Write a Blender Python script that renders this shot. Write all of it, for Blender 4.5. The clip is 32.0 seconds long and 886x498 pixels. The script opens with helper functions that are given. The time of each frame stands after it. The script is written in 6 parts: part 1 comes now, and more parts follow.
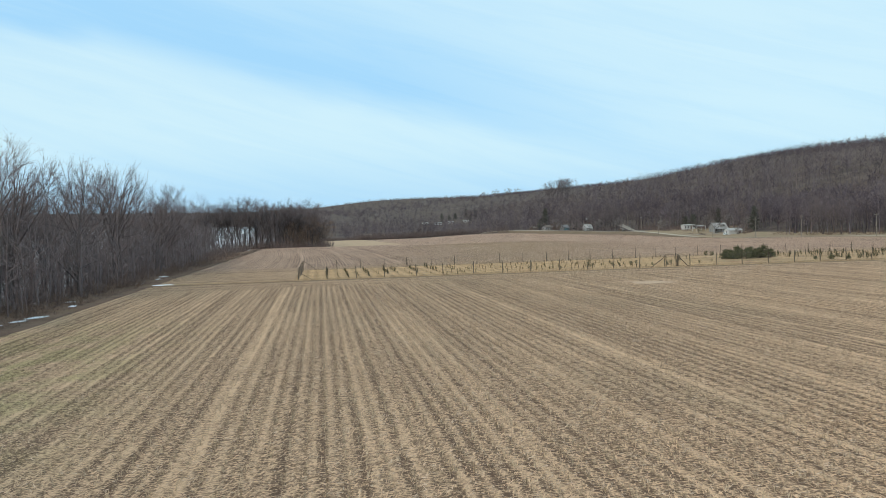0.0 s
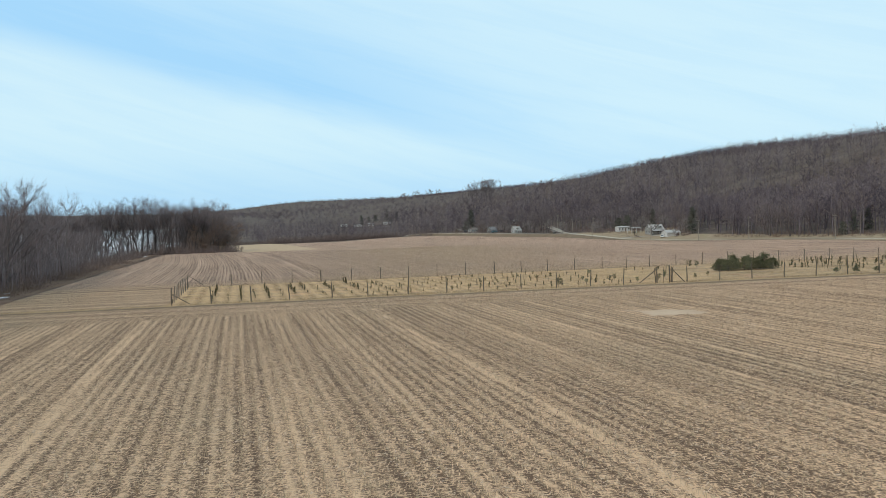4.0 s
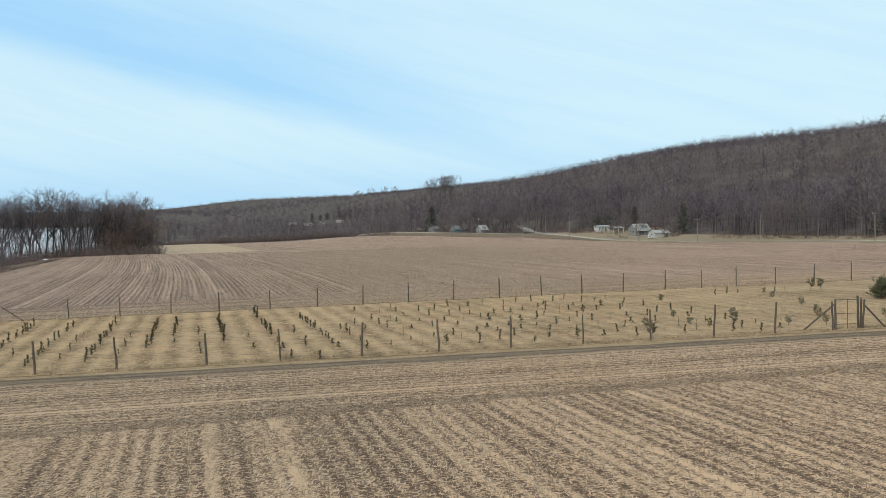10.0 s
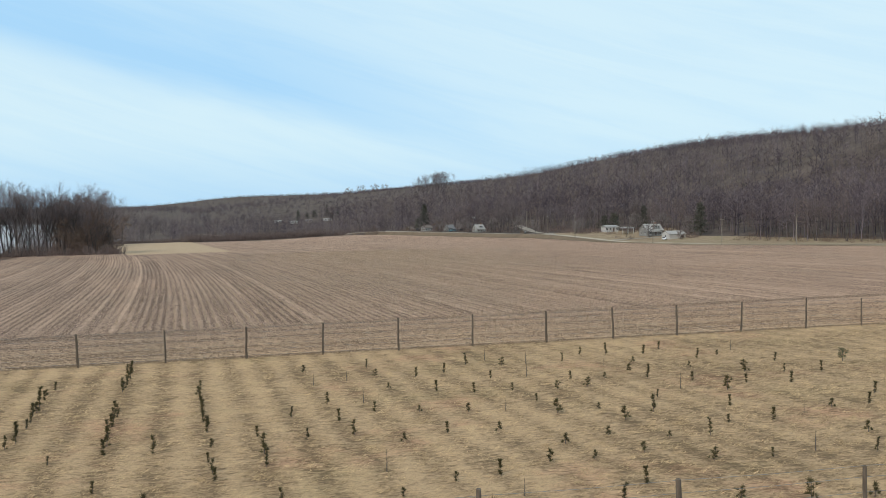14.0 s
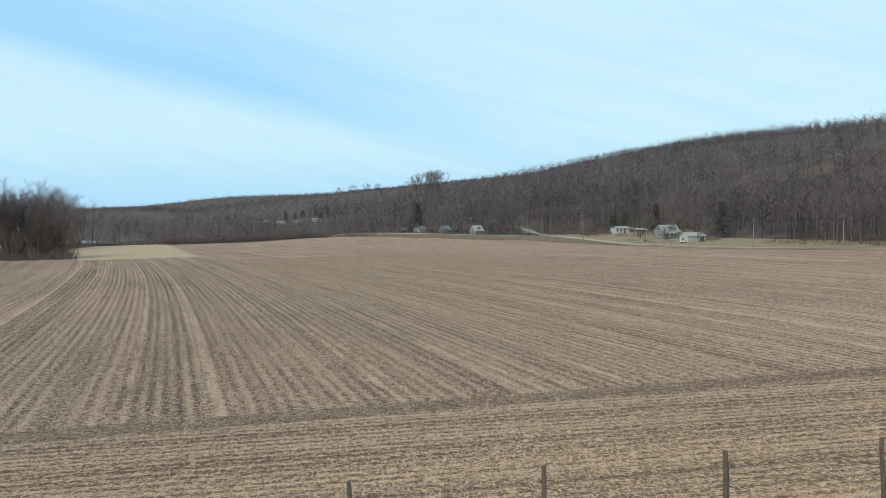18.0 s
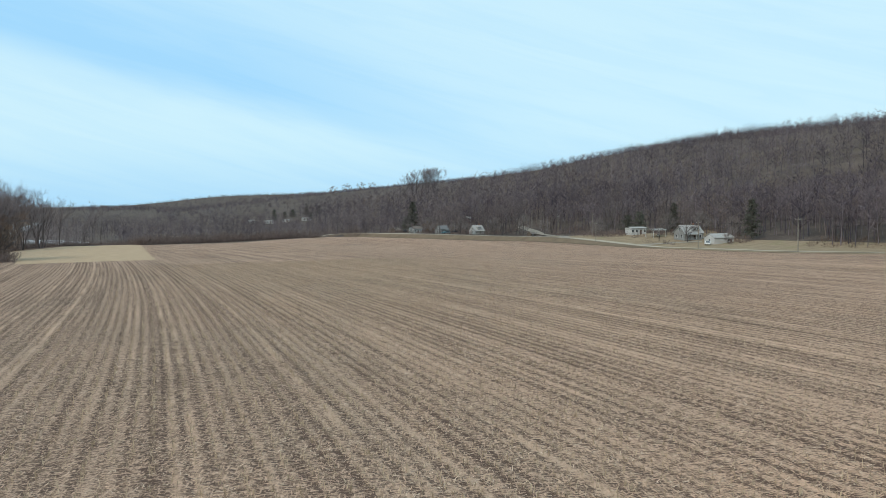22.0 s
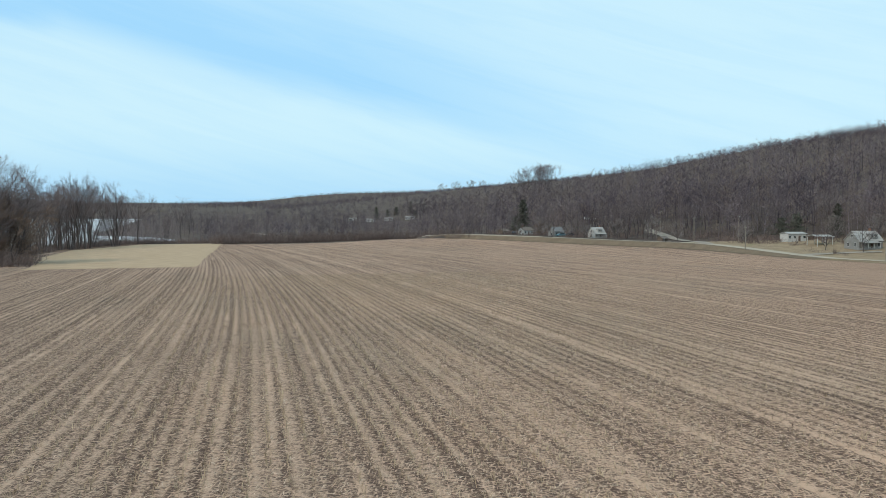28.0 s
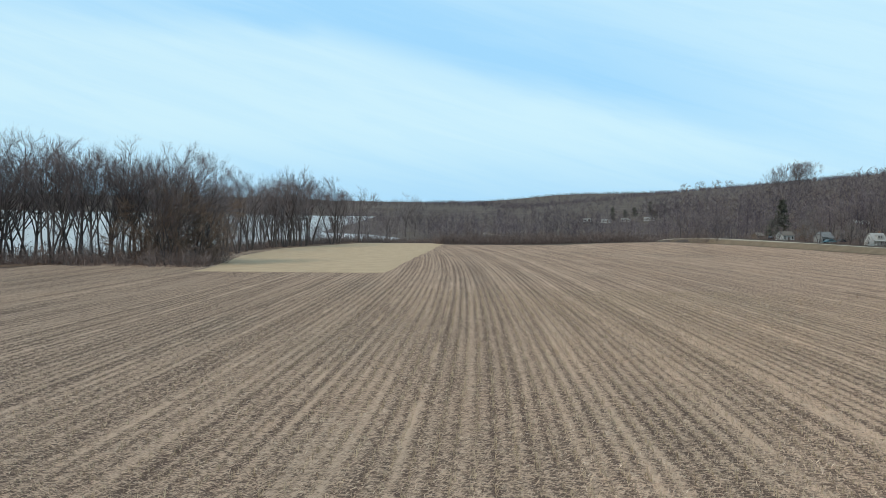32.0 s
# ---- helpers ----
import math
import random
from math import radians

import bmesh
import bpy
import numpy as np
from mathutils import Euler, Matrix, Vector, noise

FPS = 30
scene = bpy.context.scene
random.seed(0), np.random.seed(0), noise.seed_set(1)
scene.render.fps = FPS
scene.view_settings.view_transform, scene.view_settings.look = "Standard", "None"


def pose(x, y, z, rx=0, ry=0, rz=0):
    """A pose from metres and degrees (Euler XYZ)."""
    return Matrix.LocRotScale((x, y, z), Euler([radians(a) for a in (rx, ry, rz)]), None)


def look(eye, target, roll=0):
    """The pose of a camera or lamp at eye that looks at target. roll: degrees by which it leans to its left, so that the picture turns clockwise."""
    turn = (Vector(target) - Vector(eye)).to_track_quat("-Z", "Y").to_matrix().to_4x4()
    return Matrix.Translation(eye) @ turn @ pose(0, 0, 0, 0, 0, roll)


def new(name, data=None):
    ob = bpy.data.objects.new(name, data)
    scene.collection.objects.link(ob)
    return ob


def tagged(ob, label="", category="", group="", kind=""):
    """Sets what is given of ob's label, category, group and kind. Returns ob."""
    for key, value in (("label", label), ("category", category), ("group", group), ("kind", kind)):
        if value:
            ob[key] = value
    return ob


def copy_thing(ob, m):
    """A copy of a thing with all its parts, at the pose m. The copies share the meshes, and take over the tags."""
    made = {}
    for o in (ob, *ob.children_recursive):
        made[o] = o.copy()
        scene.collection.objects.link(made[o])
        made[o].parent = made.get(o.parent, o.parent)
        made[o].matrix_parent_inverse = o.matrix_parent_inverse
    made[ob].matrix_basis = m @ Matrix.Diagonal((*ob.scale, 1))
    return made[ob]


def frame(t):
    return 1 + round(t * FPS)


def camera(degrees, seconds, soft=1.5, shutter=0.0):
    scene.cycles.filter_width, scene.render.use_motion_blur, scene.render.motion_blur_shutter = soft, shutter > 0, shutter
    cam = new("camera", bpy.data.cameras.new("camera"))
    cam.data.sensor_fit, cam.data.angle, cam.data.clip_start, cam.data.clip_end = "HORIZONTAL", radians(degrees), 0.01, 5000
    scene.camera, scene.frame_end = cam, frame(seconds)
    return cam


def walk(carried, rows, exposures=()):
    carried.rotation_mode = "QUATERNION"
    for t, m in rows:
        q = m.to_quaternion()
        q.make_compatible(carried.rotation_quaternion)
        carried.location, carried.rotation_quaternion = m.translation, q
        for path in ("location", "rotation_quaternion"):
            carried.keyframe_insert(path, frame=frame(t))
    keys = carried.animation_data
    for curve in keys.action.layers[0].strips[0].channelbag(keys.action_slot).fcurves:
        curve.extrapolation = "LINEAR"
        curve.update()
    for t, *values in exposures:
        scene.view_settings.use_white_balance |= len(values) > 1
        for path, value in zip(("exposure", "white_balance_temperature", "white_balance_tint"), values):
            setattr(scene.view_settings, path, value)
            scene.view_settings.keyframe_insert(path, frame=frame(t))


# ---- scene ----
cam = camera(48.5, 32.0, 0.6)
METRES, EYE, TILT, LEAN, TURN = 346.15, 9.0, -1.1, -1.0, -7.0
ROWS = [
    (0.0, 0.0, 0.0, 0.0, -0.05, -1.35, 1.99),
    (0.5, -0.0008, 0.016, 0.0001, -0.96, -1.37, 2.08),
    (1.0, -0.0013, 0.032, 0.0004, -2.69, -1.4, 2.22),
    (1.5, -0.0016, 0.0478, 0.0007, -4.21, -1.44, 2.32),
    (2.0, -0.0018, 0.0637, 0.001, -4.53, -1.42, 2.31),
    (2.5, -0.0019, 0.0796, 0.0012, -4.59, -1.41, 2.27),
    (3.0, -0.0021, 0.0956, 0.0014, -4.62, -1.4, 2.23),
    (3.5, -0.0022, 0.1117, 0.0015, -4.69, -1.41, 2.19),
    (5.5, -0.0011, 0.1759, 0.001, -5.07, -1.41, 2.03),
    (6.0, -0.0007, 0.1926, 0.001, -5.28, -1.41, 2.0),
    (6.5, -0.0001, 0.2093, 0.0012, -5.72, -1.43, 1.98),
    (7.0, 0.0006, 0.226, 0.0014, -6.31, -1.44, 2.01),
    (7.5, 0.0015, 0.2427, 0.0015, -6.78, -1.47, 2.01),
    (8.0, 0.0024, 0.2593, 0.0014, -7.04, -1.49, 2.0),
    (8.5, 0.0034, 0.2758, 0.0013, -7.11, -1.52, 1.97),
    (9.0, 0.0046, 0.292, 0.001, -7.2, -1.53, 1.93),
    (9.5, 0.0059, 0.3081, 0.0005, -7.32, -1.54, 1.91),
    (10.0, 0.0073, 0.3241, 0.0002, -7.42, -1.55, 1.89),
    (10.5, 0.0088, 0.3401, -0.0002, -7.47, -1.54, 1.84),
    (11.0, 0.0102, 0.3559, -0.0004, -7.51, -1.53, 1.82),
    (11.5, 0.0117, 0.3717, -0.0005, -7.57, -1.51, 1.74),
    (12.0, 0.0132, 0.3884, -0.0006, -7.64, -1.57, 1.69),
    (12.5, 0.0147, 0.4051, -0.0006, -7.73, -1.63, 1.64),
    (13.0, 0.0162, 0.4213, -0.0005, -7.81, -1.65, 1.59),
    (13.5, 0.0178, 0.4366, -0.0003, -7.89, -1.63, 1.54),
    (14.0, 0.0194, 0.4519, -0.0001, -7.96, -1.63, 1.51),
    (14.5, 0.0211, 0.4668, 0.0002, -8.04, -1.6, 1.49),
    (16.5, 0.0279, 0.527, 0.0008, -8.09, -1.56, 1.4),
    (17.0, 0.0299, 0.5429, 0.0007, -8.12, -1.58, 1.45),
    (17.5, 0.032, 0.5589, 0.0005, -8.25, -1.61, 1.47),
    (18.0, 0.0341, 0.5747, 0.0002, -8.34, -1.61, 1.5),
    (18.5, 0.0362, 0.591, -0.0, -8.38, -1.6, 1.52),
    (19.0, 0.0382, 0.6072, -0.0, -8.4, -1.6, 1.52),
    (19.5, 0.0403, 0.623, -0.0001, -8.48, -1.6, 1.47),
    (20.0, 0.0424, 0.6386, -0.0004, -8.53, -1.59, 1.45),
    (20.5, 0.0445, 0.654, -0.0006, -8.53, -1.57, 1.43),
    (21.0, 0.0466, 0.6692, -0.0008, -8.54, -1.58, 1.38),
    (21.5, 0.0486, 0.6836, -0.0011, -8.57, -1.59, 1.37),
    (22.0, 0.0507, 0.6986, -0.0014, -8.57, -1.59, 1.31),
    (22.5, 0.0528, 0.7134, -0.0017, -8.55, -1.58, 1.33),
    (23.0, 0.055, 0.7282, -0.0019, -8.55, -1.56, 1.32),
    (23.5, 0.0569, 0.7429, -0.002, -8.55, -1.55, 1.29),
    (24.0, 0.0589, 0.7576, -0.002, -8.56, -1.55, 1.26),
    (24.5, 0.0608, 0.7722, -0.0018, -8.57, -1.53, 1.25),
    (25.0, 0.0628, 0.7867, -0.0016, -8.59, -1.52, 1.23),
    (25.5, 0.0647, 0.8011, -0.0014, -8.6, -1.52, 1.22),
    (27.5, 0.073, 0.8594, -0.0005, -6.57, -1.57, 1.03),
    (28.0, 0.0747, 0.8746, -0.0004, -2.05, -1.51, 0.59),
    (28.5, 0.076, 0.8897, -0.0002, -0.53, -1.52, 0.48),
    (29.0, 0.0769, 0.9049, -0.0002, 0.12, -1.53, 0.44),
    (29.5, 0.0777, 0.9202, -0.0003, 0.66, -1.55, 0.44),
    (30.0, 0.0781, 0.9356, -0.0004, 2.3, -1.55, 0.33),
    (30.5, 0.0784, 0.9507, -0.0004, 5.25, -1.52, 0.12),
    (31.0, 0.0783, 0.9658, -0.0004, 7.32, -1.5, -0.01),
    (31.5, 0.0778, 0.9807, -0.0005, 10.26, -1.47, -0.23),
    (32.0, 0.0767, 0.9953, -0.0006, 11.75, -1.44, -0.28),
]
walk(cam, [(t, pose(0, 0, EYE, TILT, LEAN, TURN) @ pose(METRES * x, METRES * y, METRES * z, 90 + pitch, roll, yaw)) for t, x, y, z, yaw, pitch, roll in ROWS], exposures=[(0.0, 0.0, 6500, 10.0), (3.0, 0.0, 6540, 11.0), (6.0, 0.0, 6580, 11.5), (11.5, 0.0, 6600, 12.0), (12.8, 0.0, 6740, 14.5), (14.5, 0.0, 6740, 14.5), (16.5, 0.0, 6420, 8.5), (20.0, 0.0, 6380, 8.0), (32.0, 0.0, 6380, 8.0)])

# ---- sky and sun: thin bright veil of high cloud with one bluer gap, soft sun from the south-west ----
SUN_AZ, SUN_EL = 228.0, 38.0     # degrees clockwise from +y, and above the horizon
sun_dir = Vector((math.sin(radians(SUN_AZ)) * math.cos(radians(SUN_EL)), math.cos(radians(SUN_AZ)) * math.cos(radians(SUN_EL)), math.sin(radians(SUN_EL))))
sun = new("sun", bpy.data.lights.new("sun", "SUN"))
sun.data.energy, sun.data.angle, sun.data.color = 1.9, radians(10), (1.0, 0.83, 0.64)
sun.matrix_world = look((0, 0, 60), Vector((0, 0, 60)) - sun_dir)

world = bpy.data.worlds.new("world")
scene.world = world
world.use_nodes = True


class Nodes:
    """Short ways to wire up a node tree."""

    def __init__(self, tree):
        self.tree = tree
        tree.nodes.clear()

    def add(self, kind, **inputs):
        n = self.tree.nodes.new(kind)
        for k, v in inputs.items():
            self.put(n, k.replace("_", " "), v)
        return n

    def put(self, n, key, v):
        sock = n.inputs[int(key[1:])] if key[0] == "i" and key[1:].isdigit() else n.inputs[key]
        if isinstance(v, bpy.types.NodeSocket):
            self.tree.links.new(v, sock)
        else:
            sock.default_value = v

    def math(self, op, a, b=0.0, c=0.0, clamp=False):
        n = self.tree.nodes.new("ShaderNodeMath")
        n.operation, n.use_clamp = op, clamp
        for key, v in (("i0", a), ("i1", b), ("i2", c)):
            self.put(n, key, v)
        return n.outputs[0]

    def vmath(self, op, a, b=(0, 0, 0)):
        n = self.add("ShaderNodeVectorMath", i0=a, i1=b)
        n.operation = op
        return n.outputs["Value"] if op == "DOT_PRODUCT" else n.outputs[0]

    def noise(self, vec, scale, detail=3.0, rough=0.55, distort=0.0):
        return self.add("ShaderNodeTexNoise", Vector=vec, Scale=scale, Detail=detail, Roughness=rough, Distortion=distort).outputs[0]

    def range(self, v, a, b, lo=0.0, hi=1.0):
        n = self.add("ShaderNodeMapRange", Value=v, From_Min=a, From_Max=b, To_Min=lo, To_Max=hi)
        n.interpolation_type = "SMOOTHSTEP"
        return n.outputs[0]

    def mix(self, f, a, b, blend="MIX"):
        n = self.tree.nodes.new("ShaderNodeMix")
        n.data_type, n.blend_type = "RGBA", blend
        for key, v in (("i0", f), ("i6", a), ("i7", b)):
            self.put(n, key, v)
        return n.outputs[2]

    def scaled(self, vec, sx, sy, sz):
        return self.vmath("MULTIPLY", vec, (sx, sy, sz))


def rgba(c):
    return (c[0], c[1], c[2], 1.0)


w = Nodes(world.node_tree)
way = w.add("ShaderNodeTexCoord").outputs["Generated"]
sky_tex = w.add("ShaderNodeTexSky")
sky_tex.sky_type, sky_tex.sun_disc, sky_tex.sun_elevation, sky_tex.sun_rotation = "NISHITA", False, radians(SUN_EL), radians(SUN_AZ)
sky = sky_tex.outputs[0]
parts = w.add("ShaderNodeSeparateXYZ", Vector=way)
up = parts.outputs[2]
az = w.math("MULTIPLY", w.math("ARCTAN2", parts.outputs[0], parts.outputs[1]), 180 / math.pi)
el = w.math("MULTIPLY", w.math("ARCSINE", up), 180 / math.pi)
flow = w.add("ShaderNodeCombineXYZ", X=w.math("ADD", w.math("MULTIPLY", az, 0.045), w.math("MULTIPLY", el, 0.04)), Y=w.math("ADD", w.math("MULTIPLY", el, 0.22), w.math("MULTIPLY", az, 0.055))).outputs[0]
ripple = w.noise(flow, 1.3, 4.0, 0.55, 0.5)
edge = w.math("SUBTRACT", 9.3, w.math("MULTIPLY", w.math("MAXIMUM", w.math("ADD", az, 12.0), 0.0), 0.24))
above = w.math("ADD", w.math("SUBTRACT", el, edge), w.math("MULTIPLY", w.math("SUBTRACT", ripple, 0.5), 3.2))
gap = w.math("MULTIPLY", w.range(above, -0.9, 1.3), w.range(above, 1.0, 8.5, 1.0, 0.12))
gap = w.math("MULTIPLY", gap, w.math("MULTIPLY", w.range(az, 2.0, 26.0, 1.0, 0.10), w.range(az, -34.0, -10.0, 0.35, 1.0)))
wisps = w.noise(w.scaled(flow, 1.0, 1.6, 1.0), 2.4, 5.0, 0.6, 0.6)
low = w.math("MULTIPLY", w.range(el, 0.0, 4.5, 0.62, 0.0), w.range(az, -5.0, 34.0, 1.0, 0.45))
blue = w.math("ADD", w.math("MULTIPLY", gap, 0.92), w.math("ADD", w.range(wisps, 0.35, 0.75, 0.0, 0.22), low), clamp=True)
veil = w.mix(blue, rgba((0.635, 0.885, 1.0)), rgba((0.385, 0.71, 1.0)))
soft_sky = w.mix(0.94, w.mix(1.0, sky, rgba((0.12, 0.12, 0.12)), "MULTIPLY"), veil)
back = w.add("ShaderNodeBackground", Color=soft_sky, Strength=1.0)
w.add("ShaderNodeOutputWorld", Surface=back.outputs[0])

# ---- materials ----


def material(name, rough=0.9, spec=0.2):
    m = bpy.data.materials.new(name)
    m.use_nodes = True
    n = Nodes(m.node_tree)
    bsdf = n.add("ShaderNodeBsdfPrincipled", Roughness=rough)
    bsdf.inputs["Specular IOR Level"].default_value = spec
    n.add("ShaderNodeOutputMaterial", Surface=bsdf.outputs[0])
    return m, n, bsdf


def place_of(n):
    return n.add("ShaderNodeNewGeometry").outputs["Position"]


def bumped(n, bsdf, height, strength=0.4, distance=0.05):
    b = n.add("ShaderNodeBump", Strength=strength, Distance=distance, Height=height)
    n.put(bsdf, "Normal", b.outputs[0])


def mottled(name, a, b, scale, rough=0.9, spec=0.2, fine=8.0, own=0.0, bump=0.3, metal=0.0, stretch=(1, 1, 1)):
    """Two tones mixed by noise at two scales, in object space; own: how far single pieces differ."""
    m, n, bsdf = material(name, rough, spec)
    p = n.scaled(n.add("ShaderNodeTexCoord").outputs["Object"], *stretch)
    f = n.math("ADD", n.math("MULTIPLY", n.noise(p, scale), 0.6), n.math("MULTIPLY", n.noise(p, scale * fine), 0.4))
    f = n.range(f, 0.3, 0.7)
    c = n.mix(f, rgba(a), rgba(b))
    if own:
        r = n.add("ShaderNodeObjectInfo").outputs["Random"]
        i = n.add("ShaderNodeNewGeometry").outputs["Random Per Island"]
        v = n.math("ADD", n.math("MULTIPLY", r, 0.4), n.math("MULTIPLY", i, 0.6))
        k = n.math("ADD", 1.0 - own, n.math("MULTIPLY", v, 2 * own))
        c = n.mix(1.0, c, n.add("ShaderNodeCombineColor", Red=k, Green=k, Blue=k).outputs[0], "MULTIPLY")
    n.put(bsdf, "Base Color", c)
    bsdf.inputs["Metallic"].default_value = metal
    if bump:
        bumped(n, bsdf, n.noise(p, scale * fine), bump, 0.02)
    return m


def field_material():
    """Chopped maize straw over brown soil: drilled rows, wheel lanes, bleached strips and darker damp patches."""
    m, n, bsdf = material("maize_stubble_ground", 0.95, 0.1)
    p = place_of(n)
    sep = n.add("ShaderNodeSeparateXYZ", Vector=p)
    x, y = sep.outputs[0], sep.outputs[1]
    bend = n.math("MULTIPLY", n.math("POWER", n.math("MAXIMUM", n.math("SUBTRACT", y, 250.0), 0.0), 2.0), 0.00015)
    sway = n.math("MULTIPLY", n.math("SUBTRACT", n.noise(n.scaled(p, 1, 1, 0), 0.006, 1.0), 0.5), 0.7)
    jig = n.math("MULTIPLY", n.math("SUBTRACT", n.noise(n.scaled(p, 1, 1, 0), 1.9, 3.0), 0.5), 0.20)
    u = n.math("ADD", n.math("ADD", n.math("ADD", x, bend), sway), jig)
    head = n.math("MAXIMUM", n.math("MULTIPLY", n.range(y, 158, 160), n.range(y, 200, 201, 1, 0)), n.math("MULTIPLY", n.range(y, 201, 202), n.range(y, 241, 244, 1, 0)))
    hu = n.math("ADD", n.math("ADD", y, n.math("MULTIPLY", x, 0.06)), jig)
    v = n.math("ADD", n.math("MULTIPLY", u, n.math("SUBTRACT", 1.0, head)), n.math("MULTIPLY", hu, head))
    row = n.math("SINE", n.math("MULTIPLY", v, 2 * math.pi / 0.76))
    lane = n.noise(n.add("ShaderNodeCombineXYZ", X=v, Y=n.math("MULTIPLY", y, 0.004)).outputs[0], 0.42, 3.0, 0.6)
    lane_fine = n.noise(n.add("ShaderNodeCombineXYZ", X=v, Y=n.math("MULTIPLY", y, 0.012)).outputs[0], 1.5, 2.0, 0.6)
    patch = n.noise(n.scaled(p, 1, 0.5, 0), 0.035, 4.0, 0.6)
    straw = n.noise(n.scaled(p, 1, 1, 0), 4.6, 5.0, 0.74, 0.9)
    strands = None
    for k, turn in enumerate((20.0, 78.0, 139.0)):
        c, s = math.cos(radians(turn)), math.sin(radians(turn))
        a = n.math("ADD", n.math("MULTIPLY", x, c), n.math("MULTIPLY", y, s))
        b = n.math("SUBTRACT", n.math("MULTIPLY", y, c), n.math("MULTIPLY", x, s))
        one = n.noise(n.add("ShaderNodeCombineXYZ", X=n.math("MULTIPLY", a, 2.4), Y=n.math("MULTIPLY", b, 11.0), Z=7.0 * k).outputs[0], 1.0, 2.0, 0.5, 0.5)
        strands = one if strands is None else n.math("MAXIMUM", strands, one)
    strands = n.range(strands, 0.50, 0.72)
    clump = n.noise(n.scaled(p, 1, 0.8, 0), 2.0, 4.0, 0.75, 0.6)
    row = n.math("MULTIPLY", row, n.range(n.noise(n.scaled(p, 1.0, 1.0, 0), 1.4, 3.0, 0.7), 0.36, 0.64, 0.15, 1.6))
    f = n.math("ADD", n.math("MULTIPLY", n.math("MULTIPLY", row, n.range(n.noise(n.scaled(p, 1, 0.35, 0), 0.09, 3.0, 0.6), 0.36, 0.62, 0.35, 1.0)), 0.20), n.math("ADD", n.math("MULTIPLY", straw, 0.95), n.math("MULTIPLY", n.math("SUBTRACT", strands, 0.45), 0.85)))
    f = n.math("ADD", f, n.math("MULTIPLY", n.math("SUBTRACT", lane, 0.5), 0.30))
    f = n.math("SUBTRACT", f, n.math("MULTIPLY", head, 0.03))
    f = n.math("ADD", f, n.math("MULTIPLY", n.math("SUBTRACT", lane_fine, 0.5), 0.72))
    f = n.math("ADD", f, n.math("MULTIPLY", n.math("SUBTRACT", patch, 0.5), 0.35))
    swath = n.math("ADD", n.math("SINE", n.math("MULTIPLY", v, 2 * math.pi / 6.08)), n.math("MULTIPLY", n.math("SUBTRACT", lane, 0.5), 3.0))
    f = n.math("ADD", f, n.range(swath, -0.7, 1.0, -0.04, 0.05))
    pair = n.math("SINE", n.math("MULTIPLY", v, 2 * math.pi / 1.52))
    f = n.math("ADD", f, n.math("MULTIPLY", pair, n.range(n.noise(n.scaled(p, 1, 0.25, 0), 0.35, 3.0, 0.6), 0.30, 0.66, 0.0, 0.06)))
    number = n.math("FLOOR", n.math("ADD", n.math("DIVIDE", v, 0.76), 0.5))
    chance = n.add("ShaderNodeTexWhiteNoise", Vector=n.add("ShaderNodeCombineXYZ", X=number, Y=head).outputs[0]).outputs[0]
    inside = n.range(n.math("ABSOLUTE", n.math("SUBTRACT", n.math("DIVIDE", v, 0.76), number)), 0.12, 0.42, 1.0, 0.0)
    broken = n.range(n.noise(n.add("ShaderNodeCombineXYZ", X=number, Y=n.math("MULTIPLY", y, 0.09)).outputs[0], 1.0, 4.0, 0.7), 0.40, 0.62, 0.05, 1.0)
    f = n.math("ADD", f, n.math("MULTIPLY", n.math("MULTIPLY", inside, broken), n.range(chance, 0.78, 0.95, 0.0, 0.50)))
    f = n.math("ADD", f, n.math("MULTIPLY", n.math("MULTIPLY", inside, broken), n.range(chance, 0.06, 0.20, -0.26, 0.0)))
    f = n.math("ADD", f, n.math("MULTIPLY", n.math("SUBTRACT", clump, 0.5), 0.80))
    f = n.range(f, -0.04, 0.72)
    c = n.mix(f, rgba((0.136, 0.089, 0.062)), rgba((0.64, 0.452, 0.30)))
    grey = n.range(n.noise(n.scaled(p, 1, 0.25, 0), 0.06, 3.0, 0.6), 0.50, 0.68)
    c = n.mix(n.math("MULTIPLY", grey, 0.45), c, n.mix(1.0, c, rgba((0.80, 0.86, 0.88)), "MULTIPLY"))
    gold = n.range(n.noise(n.scaled(p, 1, 0.4, 0), 0.045, 3.0, 0.6, 0.4), 0.55, 0.70)
    c = n.mix(n.math("MULTIPLY", gold, 0.12), c, n.mix(1.0, c, rgba((1.15, 0.98, 0.78)), "MULTIPLY"))
    bsdf.inputs["Diffuse Roughness"].default_value = 1.0
    weedy = n.math("MULTIPLY", n.math("MULTIPLY", n.range(x, -22, -7, 1.0, 0.0), n.range(y, 60, 130, 1.0, 0.0)), n.range(n.noise(n.scaled(p, 1, 0.4, 0), 0.3, 4.0, 0.65), 0.38, 0.60))
    c = n.mix(n.math("MULTIPLY", weedy, 0.75), c, n.mix(1.0, c, rgba((0.70, 0.90, 0.66)), "MULTIPLY"))
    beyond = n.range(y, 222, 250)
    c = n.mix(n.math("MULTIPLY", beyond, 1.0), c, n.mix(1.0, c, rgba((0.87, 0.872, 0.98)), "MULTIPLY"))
    n.put(bsdf, "Base Color", c)
    bumped(n, bsdf, n.math("ADD", n.math("ADD", straw, strands), n.math("MULTIPLY", row, 0.3)), 0.7, 0.10)
    return m


